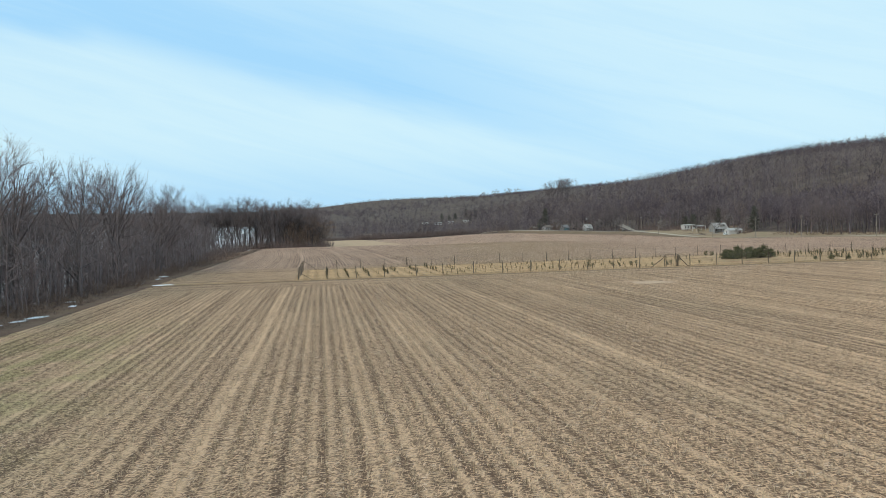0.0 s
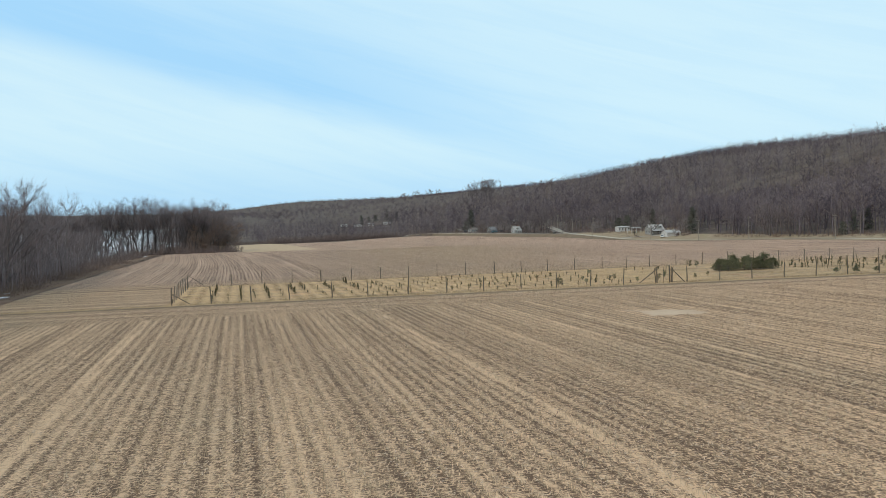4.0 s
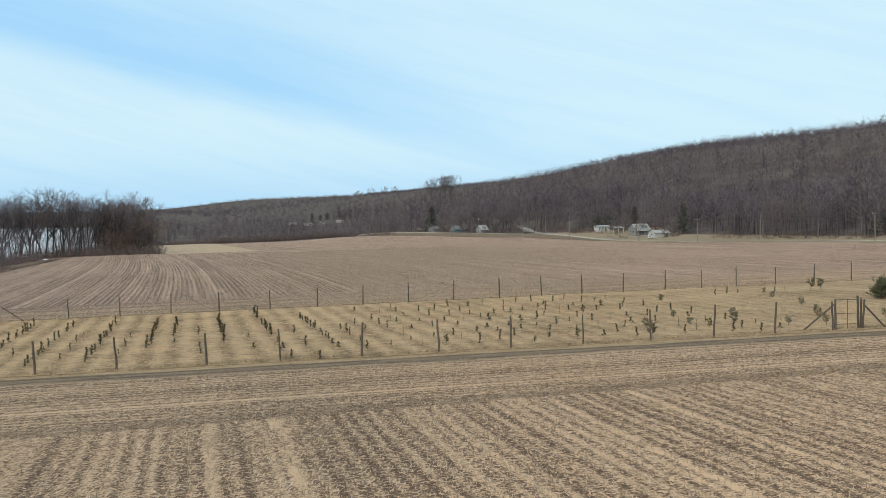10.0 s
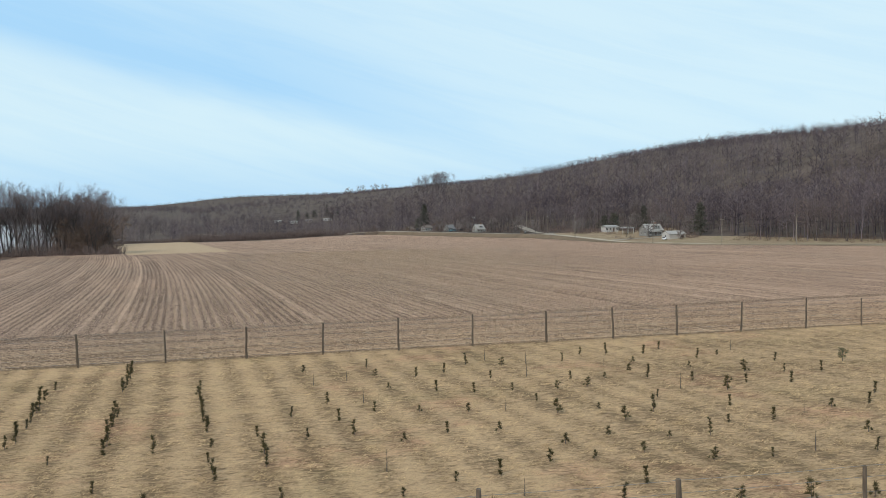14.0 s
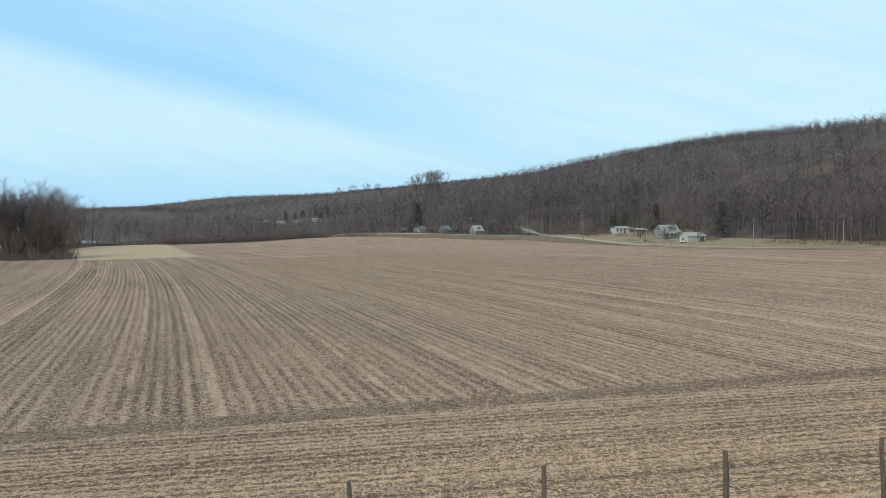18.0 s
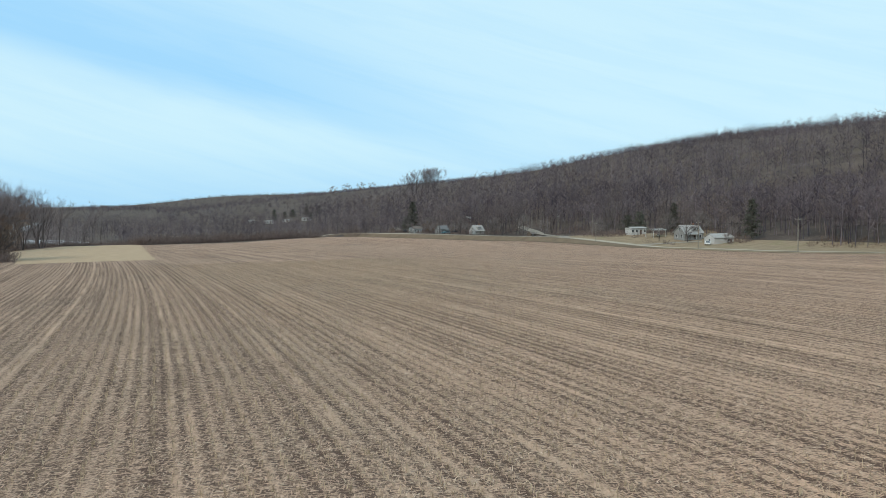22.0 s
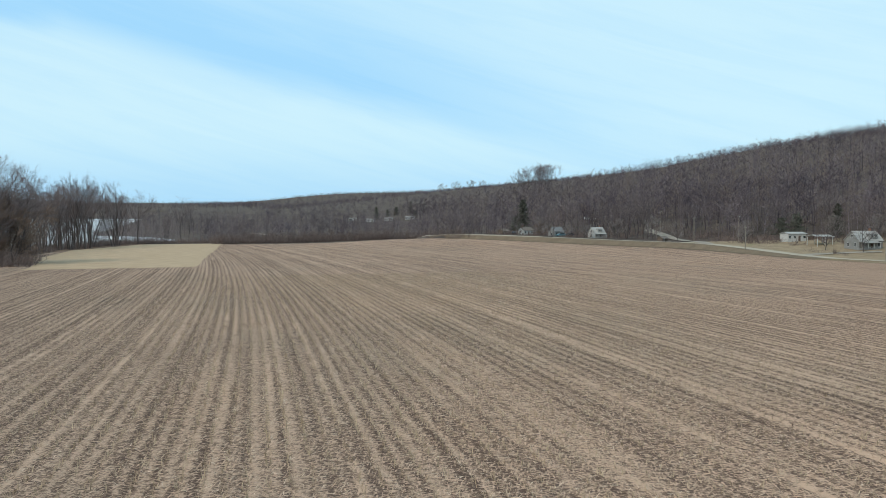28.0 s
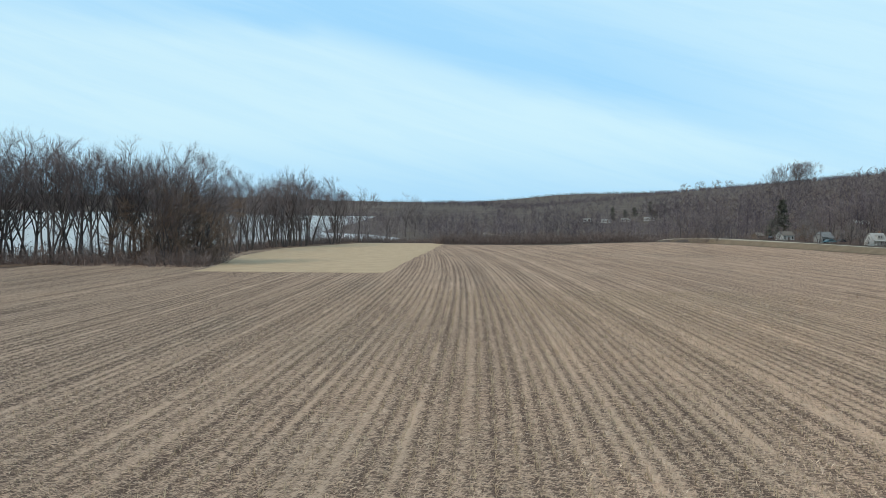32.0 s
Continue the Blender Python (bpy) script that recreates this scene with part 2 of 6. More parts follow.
def grass_material(name, a, b, c3, bands=0.0):
    m, n, bsdf = material(name, 0.95, 0.1)
    p = place_of(n)
    flat = n.scaled(p, 1, 1, 0)
    f = n.math("ADD", n.math("MULTIPLY", n.noise(flat, 0.25, 4.0, 0.6), 0.5), n.math("MULTIPLY", n.noise(n.scaled(p, 1.0, 2.2, 0), 2.6, 5.0, 0.7, 0.6), 0.6))
    if bands:
        x = n.add("ShaderNodeSeparateXYZ", Vector=p).outputs[0]
        wob = n.math("MULTIPLY", n.noise(flat, 0.3, 2.0), 1.2)
        f = n.math("ADD", f, n.math("MULTIPLY", n.math("SINE", n.math("MULTIPLY", n.math("ADD", x, wob), 2 * math.pi / 2.45)), bands))
    c = n.mix(n.range(f, 0.35, 0.75), rgba(a), rgba(b))
    g = n.range(n.noise(flat, 0.09, 4.0, 0.65), 0.52, 0.66)
    c = n.mix(n.math("MULTIPLY", g, 0.6), c, rgba(c3))
    n.put(bsdf, "Base Color", c)
    bumped(n, bsdf, n.noise(flat, 6.0, 5.0, 0.7), 0.6, 0.10)
    return m


def plot_material():
    """Matted dry grass lying in tussocks, thinner along the planted rows, with reddish and greenish patches."""
    m, n, bsdf = material("matted_dry_grass", 0.95, 0.1)
    p = place_of(n)
    flat = n.scaled(p, 1, 1, 0)
    x = n.add("ShaderNodeSeparateXYZ", Vector=p).outputs[0]
    drift = n.vmath("ADD", n.scaled(p, 1.7, 3.0, 0), n.vmath("SCALE", n.add("ShaderNodeTexNoise", Vector=flat, Scale=0.7).outputs[1]))
    tuss = n.noise(drift, 1.2, 4.0, 0.68, 0.9)
    hair = n.noise(n.scaled(p, 4.0, 8.0, 0), 1.3, 4.0, 0.72, 1.0)
    wob = n.math("MULTIPLY", n.math("SUBTRACT", n.noise(flat, 0.35, 3.0), 0.5), 1.1)
    row = n.math("COSINE", n.math("MULTIPLY", n.math("ADD", n.math("SUBTRACT", x, 14.8), wob), 2 * math.pi / 1.98))
    keep = n.range(x, 24, 60, 1.0, 0.35)
    f = n.math("ADD", n.math("MULTIPLY", tuss, 0.9), n.math("MULTIPLY", hair, 0.6))
    f = n.math("SUBTRACT", f, n.math("MULTIPLY", n.math("MULTIPLY", row, keep), 0.085))
    f = n.math("ADD", f, n.math("MULTIPLY", n.math("SUBTRACT", n.noise(flat, 0.12, 4.0, 0.6), 0.5), 0.5))
    # darker between tussocks: brown thatch, with the shade of the gaps painted in
    c = n.mix(n.range(f, 0.52, 0.95), rgba((0.20, 0.131, 0.074)), rgba((0.59, 0.397, 0.233)))
    g = n.range(n.noise(flat, 0.11, 4.0, 0.65), 0.52, 0.68)
    c = n.mix(n.math("MULTIPLY", g, 0.5), c, n.mix(1.0, c, rgba((0.82, 0.88, 0.80)), "MULTIPLY"))
    red = n.range(n.noise(n.vmath("ADD", flat, (37, 11, 0)), 0.13, 4.0, 0.65), 0.54, 0.70)
    c = n.mix(n.math("MULTIPLY", red, 0.6), c, n.mix(1.0, c, rgba((1.06, 0.86, 0.92)), "MULTIPLY"))
    n.put(bsdf, "Base Color", c)
    bumped(n, bsdf, n.math("ADD", tuss, n.math("MULTIPLY", hair, 0.4)), 0.8, 0.30)
    return m


def track_material():
    """Farm track beside the fence: ragged turf edge with its shade painted below, dry grass strip, dark mud ruts, then
    trodden straw.
    """
    m, n, bsdf = material("track_mud", 0.9, 0.2)
    p = place_of(n)
    flat = n.scaled(p, 1, 1, 0)
    sep = n.add("ShaderNodeSeparateXYZ", Vector=p)
    d = n.math("SUBTRACT", n.math("ADD", sep.outputs[1], n.math("MULTIPLY", sep.outputs[0], 0.078)), 180.0)
    long_way = n.noise(n.scaled(p, 0.12, 0.5, 0), 1.0, 4.0, 0.6)
    d = n.math("ADD", d, n.math("MULTIPLY", n.math("SUBTRACT", long_way, 0.5), 1.6))
    streak = n.noise(n.scaled(p, 0.35, 4.0, 0), 1.0, 4.0, 0.65, 0.4)
    grit = n.noise(flat, 6.5, 6.0, 0.78, 0.6)
    f = n.math("ADD", n.math("MULTIPLY", streak, 0.6), n.math("MULTIPLY", grit, 0.5))
    mud = n.mix(n.range(f, 0.42, 0.68), rgba((0.078, 0.050, 0.034)), rgba((0.205, 0.138, 0.092)))
    dry = n.mix(n.range(f, 0.42, 0.68), rgba((0.24, 0.160, 0.092)), rgba((0.50, 0.35, 0.21)))
    rut_a = n.math("MULTIPLY", n.range(d, -3.0, -2.55), n.range(d, -2.25, -1.9, 1, 0))
    rut_b = n.math("MULTIPLY", n.range(d, -4.5, -4.05), n.range(d, -3.7, -3.3, 1, 0))
    # dark line in the colour for the shade under the overhanging turf edge
    lip_shade = n.math("MULTIPLY", n.range(d, -0.85, -0.6), n.range(d, -0.45, -0.25, 1, 0))
    mud_and_shade = n.math("MAXIMUM", n.math("MAXIMUM", rut_a, rut_b), n.math("MULTIPLY", lip_shade, 0.9))
    mid = n.math("MULTIPLY", n.math("MULTIPLY", n.range(d, -4.8, -4.2), n.range(d, -2.2, -1.8, 1, 0)), 0.75)
    c = n.mix(n.math("MAXIMUM", mud_and_shade, mid), dry, mud)
    n.put(bsdf, "Base Color", c)
    bumped(n, bsdf, n.math("SUBTRACT", f, n.math("MULTIPLY", mud_and_shade, 0.6)), 0.7, 0.14)
    return m


def floor_material():
    """Leaf litter under the woods, rank brown grass on the verges."""
    m, n, bsdf = material("leaf_litter", 0.95, 0.1)
    p = place_of(n)
    f = n.math("ADD", n.math("MULTIPLY", n.noise(p, 0.05, 4.0, 0.6), 0.5), n.math("MULTIPLY", n.noise(p, 0.9, 5.0, 0.7), 0.5))
    c = n.mix(n.range(f, 0.36, 0.66), rgba((0.066, 0.051, 0.046)), rgba((0.150, 0.117, 0.099)))
    g = n.range(n.noise(p, 0.03, 3.0, 0.6), 0.54, 0.66)
    c = n.mix(n.math("MULTIPLY", g, 0.5), c, rgba((0.105, 0.082, 0.055)))
    n.put(bsdf, "Base Color", c)
    bumped(n, bsdf, n.noise(p, 1.7, 5.0, 0.7), 0.7, 0.3)
    return m


def water_material():
    m, n, bsdf = material("thin_lake_ice", 0.55, 0.4)
    p = place_of(n)
    n.put(bsdf, "Base Color", n.mix(n.noise(p, 0.01), rgba((0.36, 0.365, 0.38)), rgba((0.45, 0.455, 0.465))))
    bumped(n, bsdf, n.noise(n.scaled(p, 1, 0.4, 1), 0.5, 3.0), 0.12, 0.2)
    return m


def woods_material(name, tones, cell=7.0):
    """Bare woods: every tree has a tone of its own, in patches of one kind, and its twigs differ a little."""
    m, n, bsdf = material(name, 0.95, 0.1)
    p = place_of(n)
    flat = n.scaled(p, 1, 1, 0)
    vor = n.add("ShaderNodeTexVoronoi", Vector=n.vmath("ADD", flat, n.vmath("SCALE", n.add("ShaderNodeTexNoise", Vector=flat, Scale=0.3).outputs[1])), Scale=1.0 / cell)
    own = n.add("ShaderNodeSeparateColor", Color=vor.outputs["Color"]).outputs
    patch = n.range(n.noise(flat, 0.016, 3.0, 0.6), 0.36, 0.66)
    c = n.mix(n.range(n.math("ADD", n.math("MULTIPLY", own[0], 0.65), n.math("MULTIPLY", patch, 0.35)), 0.15, 0.85), rgba(tones[0]), rgba(tones[1]))
    c = n.mix(n.range(own[1], 0.72, 0.95, 0.0, 0.8), c, rgba(tones[2]))
    i = n.add("ShaderNodeNewGeometry").outputs["Random Per Island"]
    k = n.math("ADD", 0.68, n.math("MULTIPLY", i, 0.64))
    c = n.mix(1.0, c, n.add("ShaderNodeCombineColor", Red=k, Green=k, Blue=k).outputs[0], "MULTIPLY")
    n.put(bsdf, "Base Color", c)
    return m


M_FIELD = field_material()
M_PLOT = plot_material()
M_HAY = grass_material("pale_hay_stubble", (0.35, 0.250, 0.165), (0.51, 0.368, 0.245), (0.43, 0.310, 0.198))
M_VERGE = grass_material("rank_brown_grass", (0.105, 0.066, 0.050), (0.225, 0.150, 0.108), (0.17, 0.120, 0.075))
M_BANK = grass_material("bank_grass", (0.13, 0.097, 0.07), (0.225, 0.168, 0.118), (0.165, 0.125, 0.085))
M_BARE = grass_material("bleached_straw", (0.42, 0.300, 0.212), (0.55, 0.405, 0.29), (0.48, 0.350, 0.25))
M_LAWN = grass_material("winter_lawn", (0.21, 0.155, 0.103), (0.35, 0.262, 0.175), (0.23, 0.200, 0.108))
M_FLOOR = floor_material()
M_WATER = water_material()
M_TRACK = track_material()
M_ROAD = mottled("worn_asphalt", (0.36, 0.305, 0.245), (0.46, 0.395, 0.325), 0.3, rough=1.0, spec=0.0, fine=30)
M_GRAVEL = mottled("gravel", (0.27, 0.235, 0.20), (0.38, 0.335, 0.29), 0.5, rough=1.0, spec=0.0, fine=20)
M_BARK = mottled("grey_bark", (0.062, 0.052, 0.051), (0.14, 0.119, 0.113), 0.9, own=0.25, stretch=(1, 1, 0.3))
M_TWIG = mottled("twigs", (0.122, 0.100, 0.105), (0.208, 0.172, 0.174), 0.5, own=0.3, bump=0)
# bluish cast: distance haze is put into the bark colour of the far woods
M_WOOD_FAR = woods_material("hazy_far_bark", ((0.070, 0.059, 0.073), (0.192, 0.159, 0.174), (0.20, 0.160, 0.143)))
M_BRUSH = mottled("brush_stems", (0.125, 0.093, 0.087), (0.205, 0.157, 0.145), 0.3, own=0.35, bump=0)
M_PALE = mottled("pale_twigs", (0.18, 0.156, 0.153), (0.27, 0.236, 0.232), 0.5, own=0.3, bump=0)
M_RUSSET = mottled("russet_twigs", (0.145, 0.103, 0.082), (0.235, 0.168, 0.134), 0.5, own=0.3, bump=0)
M_POST = mottled("weathered_post", (0.075, 0.059, 0.048), (0.175, 0.141, 0.112), 2.0, own=0.25, stretch=(1, 1, 0.2))
M_WIRE = mottled("galvanised_wire", (0.16, 0.155, 0.15), (0.24, 0.235, 0.23), 3.0, rough=0.5, spec=0.5, bump=0, metal=0.6)
M_NEEDLE = mottled("spruce_needles", (0.048, 0.042, 0.018), (0.105, 0.088, 0.040), 2.0, own=0.4, bump=0)
M_SPRUCE = mottled("old_spruce_needles", (0.070, 0.071, 0.060), (0.128, 0.127, 0.104), 0.8, own=0.4, bump=0)
M_BRONZE = mottled("bronzed_needles", (0.095, 0.086, 0.045), (0.18, 0.158, 0.085), 2.0, own=0.4, bump=0)
M_PINE = mottled("pine_needles", (0.088, 0.098, 0.056), (0.205, 0.198, 0.118), 1.2, own=0.45, bump=0)
M_STALK = mottled("maize_stalk", (0.25, 0.182, 0.12), (0.50, 0.388, 0.27), 0.4, own=0.45, bump=0)
M_STRAW = mottled("maize_straw", (0.36, 0.268, 0.198), (0.63, 0.50, 0.39), 0.3, own=0.45, bump=0)
M_HUSK = mottled("brown_husk", (0.12, 0.075, 0.052), (0.29, 0.195, 0.135), 0.3, own=0.4, bump=0)
M_BLADE = mottled("dry_grass_blades", (0.34, 0.23, 0.125), (0.60, 0.42, 0.24), 0.4, own=0.4, bump=0)
M_WEED = mottled("dead_weeds", (0.17, 0.122, 0.078), (0.33, 0.245, 0.155), 0.5, own=0.4, bump=0)
M_SNOW = mottled("old_snow", (0.66, 0.69, 0.74), (0.82, 0.84, 0.88), 0.8, rough=0.7)
# white paint with its colour lowered for tree shadow on the houses
M_WHITE = mottled("shaded_white_siding", (0.42, 0.418, 0.412), (0.52, 0.517, 0.507), 0.7, rough=0.6)
M_GREY = mottled("grey_siding", (0.21, 0.208, 0.205), (0.285, 0.283, 0.278), 0.7, rough=0.6)
M_BEIGE = mottled("beige_siding", (0.50, 0.46, 0.38), (0.60, 0.555, 0.47), 0.7, rough=0.6)
M_BROWN = mottled("brown_boards", (0.105, 0.082, 0.068), (0.165, 0.132, 0.11), 1.0)
M_ROOF = mottled("grey_shingles", (0.13, 0.13, 0.135), (0.23, 0.23, 0.235), 1.5)
M_ROOF_LIGHT = mottled("pale_metal_roof", (0.31, 0.305, 0.295), (0.41, 0.402, 0.39), 0.6, rough=0.85, spec=0.08)
M_ROOF_BROWN = mottled("brown_shingles", (0.135, 0.115, 0.102), (0.21, 0.178, 0.158), 1.5)
M_BRICK = mottled("chimney_brick", (0.22, 0.11, 0.08), (0.33, 0.18, 0.13), 4.0)
M_GLASS = mottled("window_glass", (0.03, 0.035, 0.04), (0.05, 0.055, 0.06), 0.5, rough=0.05, spec=0.6, bump=0)
M_TRIM = mottled("white_trim", (0.5, 0.5, 0.49), (0.58, 0.58, 0.57), 1.0, rough=0.5, bump=0)
M_DOOR = mottled("dark_door", (0.10, 0.07, 0.06), (0.15, 0.11, 0.09), 1.0, rough=0.5)
M_CARW = mottled("white_car_paint", (0.70, 0.71, 0.72), (0.76, 0.77, 0.78), 1.0, rough=0.25, spec=0.5, bump=0)
M_CART = mottled("teal_car_paint", (0.10, 0.20, 0.25), (0.13, 0.25, 0.30), 1.0, rough=0.25, spec=0.5, bump=0)
M_CARD = mottled("dark_car_paint", (0.03, 0.035, 0.05), (0.05, 0.055, 0.07), 1.0, rough=0.25, spec=0.5, bump=0)
M_TYRE = mottled("tyre_rubber", (0.02, 0.02, 0.02), (0.035, 0.035, 0.035), 3.0)
M_STEEL = mottled("wheel_steel", (0.45, 0.45, 0.46), (0.55, 0.55, 0.56), 3.0, rough=0.4, metal=0.8, bump=0)
M_POLE = mottled("pole_timber", (0.19, 0.165, 0.14), (0.33, 0.295, 0.255), 1.0, stretch=(1, 1, 0.15))
M_CERAMIC = mottled("insulator", (0.45, 0.46, 0.47), (0.55, 0.56, 0.57), 3.0, rough=0.3, bump=0)

# ---- mesh helpers ----


class Geo:
    """Corners and faces of one mesh, gathered piece by piece."""

    def __init__(self):
        self.v, self.f = [], []

    def face(self, *pts):
        i = len(self.v)
        self.v.extend(tuple(p) for p in pts)
        self.f.append(tuple(range(i, i + len(pts))))

    def box(self, c, s, rz=0.0, bevel=0.0):
        """A block round c with sides s, turned by rz degrees; bevel trims its upright and top edges."""
        i, b = len(self.v), bevel
        ca, sa = math.cos(radians(rz)), math.sin(radians(rz))
        hx, hy, hz = s[0] / 2, s[1] / 2, s[2] / 2
        rings = [(0, -hz), (0, hz)] if not b else [(0, -hz), (0, hz - b), (b, hz)]
        for inset, z in rings:
            for px, py in ((-hx + inset, -hy + inset), (hx - inset, -hy + inset), (hx - inset, hy - inset), (-hx + inset, hy - inset)):
                self.v.append((c[0] + px * ca - py * sa, c[1] + px * sa + py * ca, c[2] + z))
        for r in range(len(rings) - 1):
            for k in range(4):
                self.f.append((i + 4 * r + k, i + 4 * r + (k + 1) % 4, i + 4 * r + 4 + (k + 1) % 4, i + 4 * r + 4 + k))
        t = i + 4 * (len(rings) - 1)
        self.f += [(i + 3, i + 2, i + 1, i), (t, t + 1, t + 2, t + 3)]

    def tube(self, pts, radii, sides=5, caps=True):
        i = len(self.v)
        pts = [Vector(p) for p in pts]
        for k, p in enumerate(pts):
            d = (pts[min(k + 1, len(pts) - 1)] - pts[max(k - 1, 0)]).normalized()
            a = d.cross(Vector((0.31, 0.95, 0.05)) if abs(d.z) > 0.6 else Vector((0, 0, 1))).normalized()
            b = d.cross(a)
            for s in range(sides):
                q = p + radii[k] * (math.cos(2 * math.pi * s / sides) * a + math.sin(2 * math.pi * s / sides) * b)
                self.v.append(tuple(q))
        for k in range(len(pts) - 1):
            for s in range(sides):
                self.f.append((i + k * sides + s, i + k * sides + (s + 1) % sides, i + (k + 1) * sides + (s + 1) % sides, i + (k + 1) * sides + s))
        if caps:
            e = i + (len(pts) - 1) * sides
            self.f += [tuple(range(i + sides - 1, i - 1, -1)), tuple(range(e, e + sides))]

    def spike(self, p, q, r):
        """A twig: three thin faces that run out in a point."""
        p, q = Vector(p), Vector(q)
        d = (q - p).normalized()
        a = d.cross(Vector((0.2, 0.3, 0.93)) if abs(d.z) < 0.8 else Vector((1, 0.1, 0))).normalized() * r
        b = d.cross(a)
        i = len(self.v)
        self.v += [tuple(p + a), tuple(p - 0.5 * a + 0.87 * b), tuple(p - 0.5 * a - 0.87 * b), tuple(q)]
        self.f += [(i, i + 1, i + 3), (i + 1, i + 2, i + 3), (i + 2, i, i + 3)]

    def mesh(self, name, mat):
        me = bpy.data.meshes.new(name)
        me.from_pydata(self.v, [], self.f)
        me.materials.append(mat)
        return me

    def arrays(self):
        tris = []
        for f in self.f:
            tris += [(f[0], f[k], f[k + 1]) for k in range(1, len(f) - 1)]
        return np.array(self.v, float), np.array(tris, int)


def big_mesh(name, verts, faces, mat):
    """A mesh from arrays: n x 3 corners, and faces that all have the same number of corners."""
    me = bpy.data.meshes.new(name)
    n, k = faces.shape
    me.vertices.add(len(verts))
    me.vertices.foreach_set("co", np.ascontiguousarray(verts, np.float32).ravel())
    me.loops.add(n * k)
    me.loops.foreach_set("vertex_index", np.ascontiguousarray(faces, np.int32).ravel())
    me.polygons.add(n)
    me.polygons.foreach_set("loop_start", np.arange(0, n * k, k, dtype=np.int32))
    me.update(calc_edges=True)
    me.materials.append(mat)
    return me


def part(name, geo, mat, parent, label="", smooth_shade=False):
    ob = new(name, geo.mesh(name, mat))
    ob.parent = parent
    if smooth_shade:
        ob.data.polygons.foreach_set("use_smooth", [True] * len(ob.data.polygons))
    if label:
        ob["label"] = label
    return ob


def thing(name, m, label, category, group=""):
    ob = new(name)
    ob.empty_display_size = 0.2
    ob.matrix_world = m
    return tagged(ob, label, category, group)


def gz(x, y):
    return float(ground_z(x, y))


def on_ground(x, y, rz=0.0, size=1.0, sink=0.0):
    return pose(x, y, gz(x, y) - sink, 0, 0, rz) @ Matrix.Scale(size, 4)


# terrain: a gently tilted valley floor, a lake bank to the west, a long wooded ridge to the east
SLOPE_X, SLOPE_Y = math.tan(radians(1.0)) * math.cos(radians(7)) - math.tan(radians(1.1)) * math.sin(radians(7)), -math.tan(radians(1.1)) * math.cos(radians(7)) - math.tan(radians(1.0)) * math.sin(radians(7))
LAKE_Z = -18.0
RIDGE_Y = (0, 400, 700, 1000, 1130, 1190, 1400, 1900, 2600, 3600)
RIDGE_H = (72, 90, 82.5, 82, 71.5, 60.5, 42.5, 36, 37, 38)
EDGE_Y = (-100, 150, 330, 500, 550, 590, 625, 660, 715, 780)
EDGE_X = (229, 224, 220, 220, 219, 211, 198.5, 183, 158.5, 126)


def smooth(a, b, v):
    u = np.clip((v - a) / (b - a), 0, 1)
    return u * u * (3 - 2 * u)


def field_east(y):
    """Where the ploughland ends against the road bank."""
    return np.interp(np.asarray(y, float), EDGE_Y, EDGE_X)


def foot_of_hill(y):
    return 246 + 22 * smooth(560, 640, y) - 55 * smooth(620, 710, y) - 55 * smooth(720, 900, y) - 110 * smooth(900, 1800, y) - 240 * smooth(2700, 3800, y)


def ground_z(x, y):
    """The height of the land at x, y (numbers or arrays)."""
    x, y = np.asarray(x, float), np.asarray(y, float)
    yc = np.minimum(y, 800 + 60 * np.tanh((y - 800) / 60) * (y > 800))
    yc = np.maximum(yc, -300)
    z = SLOPE_X * np.clip(x, -200, 300) + SLOPE_Y * yc
    z = z - (1.5 + 1.6 * smooth(380, 520, y)) * smooth(80, 240, x) * (1 - smooth(640, 800, y))
    past = 0.87 * (x - field_east(y))
    z = z + (1.8 * smooth(-60, 0, past) + 1.8 * smooth(0.3, 4.2, past)) * smooth(560, 635, y) * (1 - smooth(750, 840, y))
    z = z + 14 * smooth(860, 1400, y)
    bank = smooth(-36, -95, x - 26 * smooth(720, 880, y))
    bank = bank * (1 - smooth(1620, 1760, y - 0.15 * x)) * (1 - smooth(-85, -55, x) * smooth(905, 950, y))
    z = z * (1 - bank) + bank * (LAKE_Z - 2.5)
    z = z + 8 * smooth(1900, 2900, y) * smooth(100, -200, x)
    z = z + 6 * smooth(-560, -760, x + 0.05 * y)
    z = z + 1.35 * smooth(8, 40, x - field_east(y)) * smooth(420, 520, y) * (1 - smooth(610, 660, y))
    foot = foot_of_hill(y)
    z = z + 1.5 * smooth(10, 40, x - foot) * smooth(650, 690, y) * (1 - smooth(800, 900, y))
    height = np.interp(y, RIDGE_Y, RIDGE_H)
    u = np.clip((x - foot) / 420, 0, 1)
    z = z + height * (0.35 * u + 0.65 * smooth(0, 1, u))
    return z


# ---- ground, fields, water, ways ----
FIELD_WEST = -31.0


def sheet(name, xs, ys, lift, mat, label, category):
    """A grid over the land; xs, ys are 2D arrays of places."""
    z = ground_z(xs, ys) + lift
    r, c = xs.shape
    verts = np.stack([xs.ravel(), ys.ravel(), z.ravel()], 1)
    i = (np.arange(r - 1)[:, None] * c + np.arange(c - 1)[None]).ravel()
    faces = np.stack([i, i + 1, i + c + 1, i + c], 1)
    me = big_mesh(name, verts, faces, mat)
    me.polygons.foreach_set("use_smooth", [True] * len(me.polygons))
    return tagged(new(name, me), label, category, kind="structure")


def steps(*spans):
    """Breaks from a to b in steps: (a, step), (b, step), ..., (end,)."""
    out = []
    for k in range(len(spans) - 1):
        out.extend(np.arange(spans[k][0], spans[k + 1][0], spans[k][1]))
    return np.array(out + [spans[-1][0]], float)


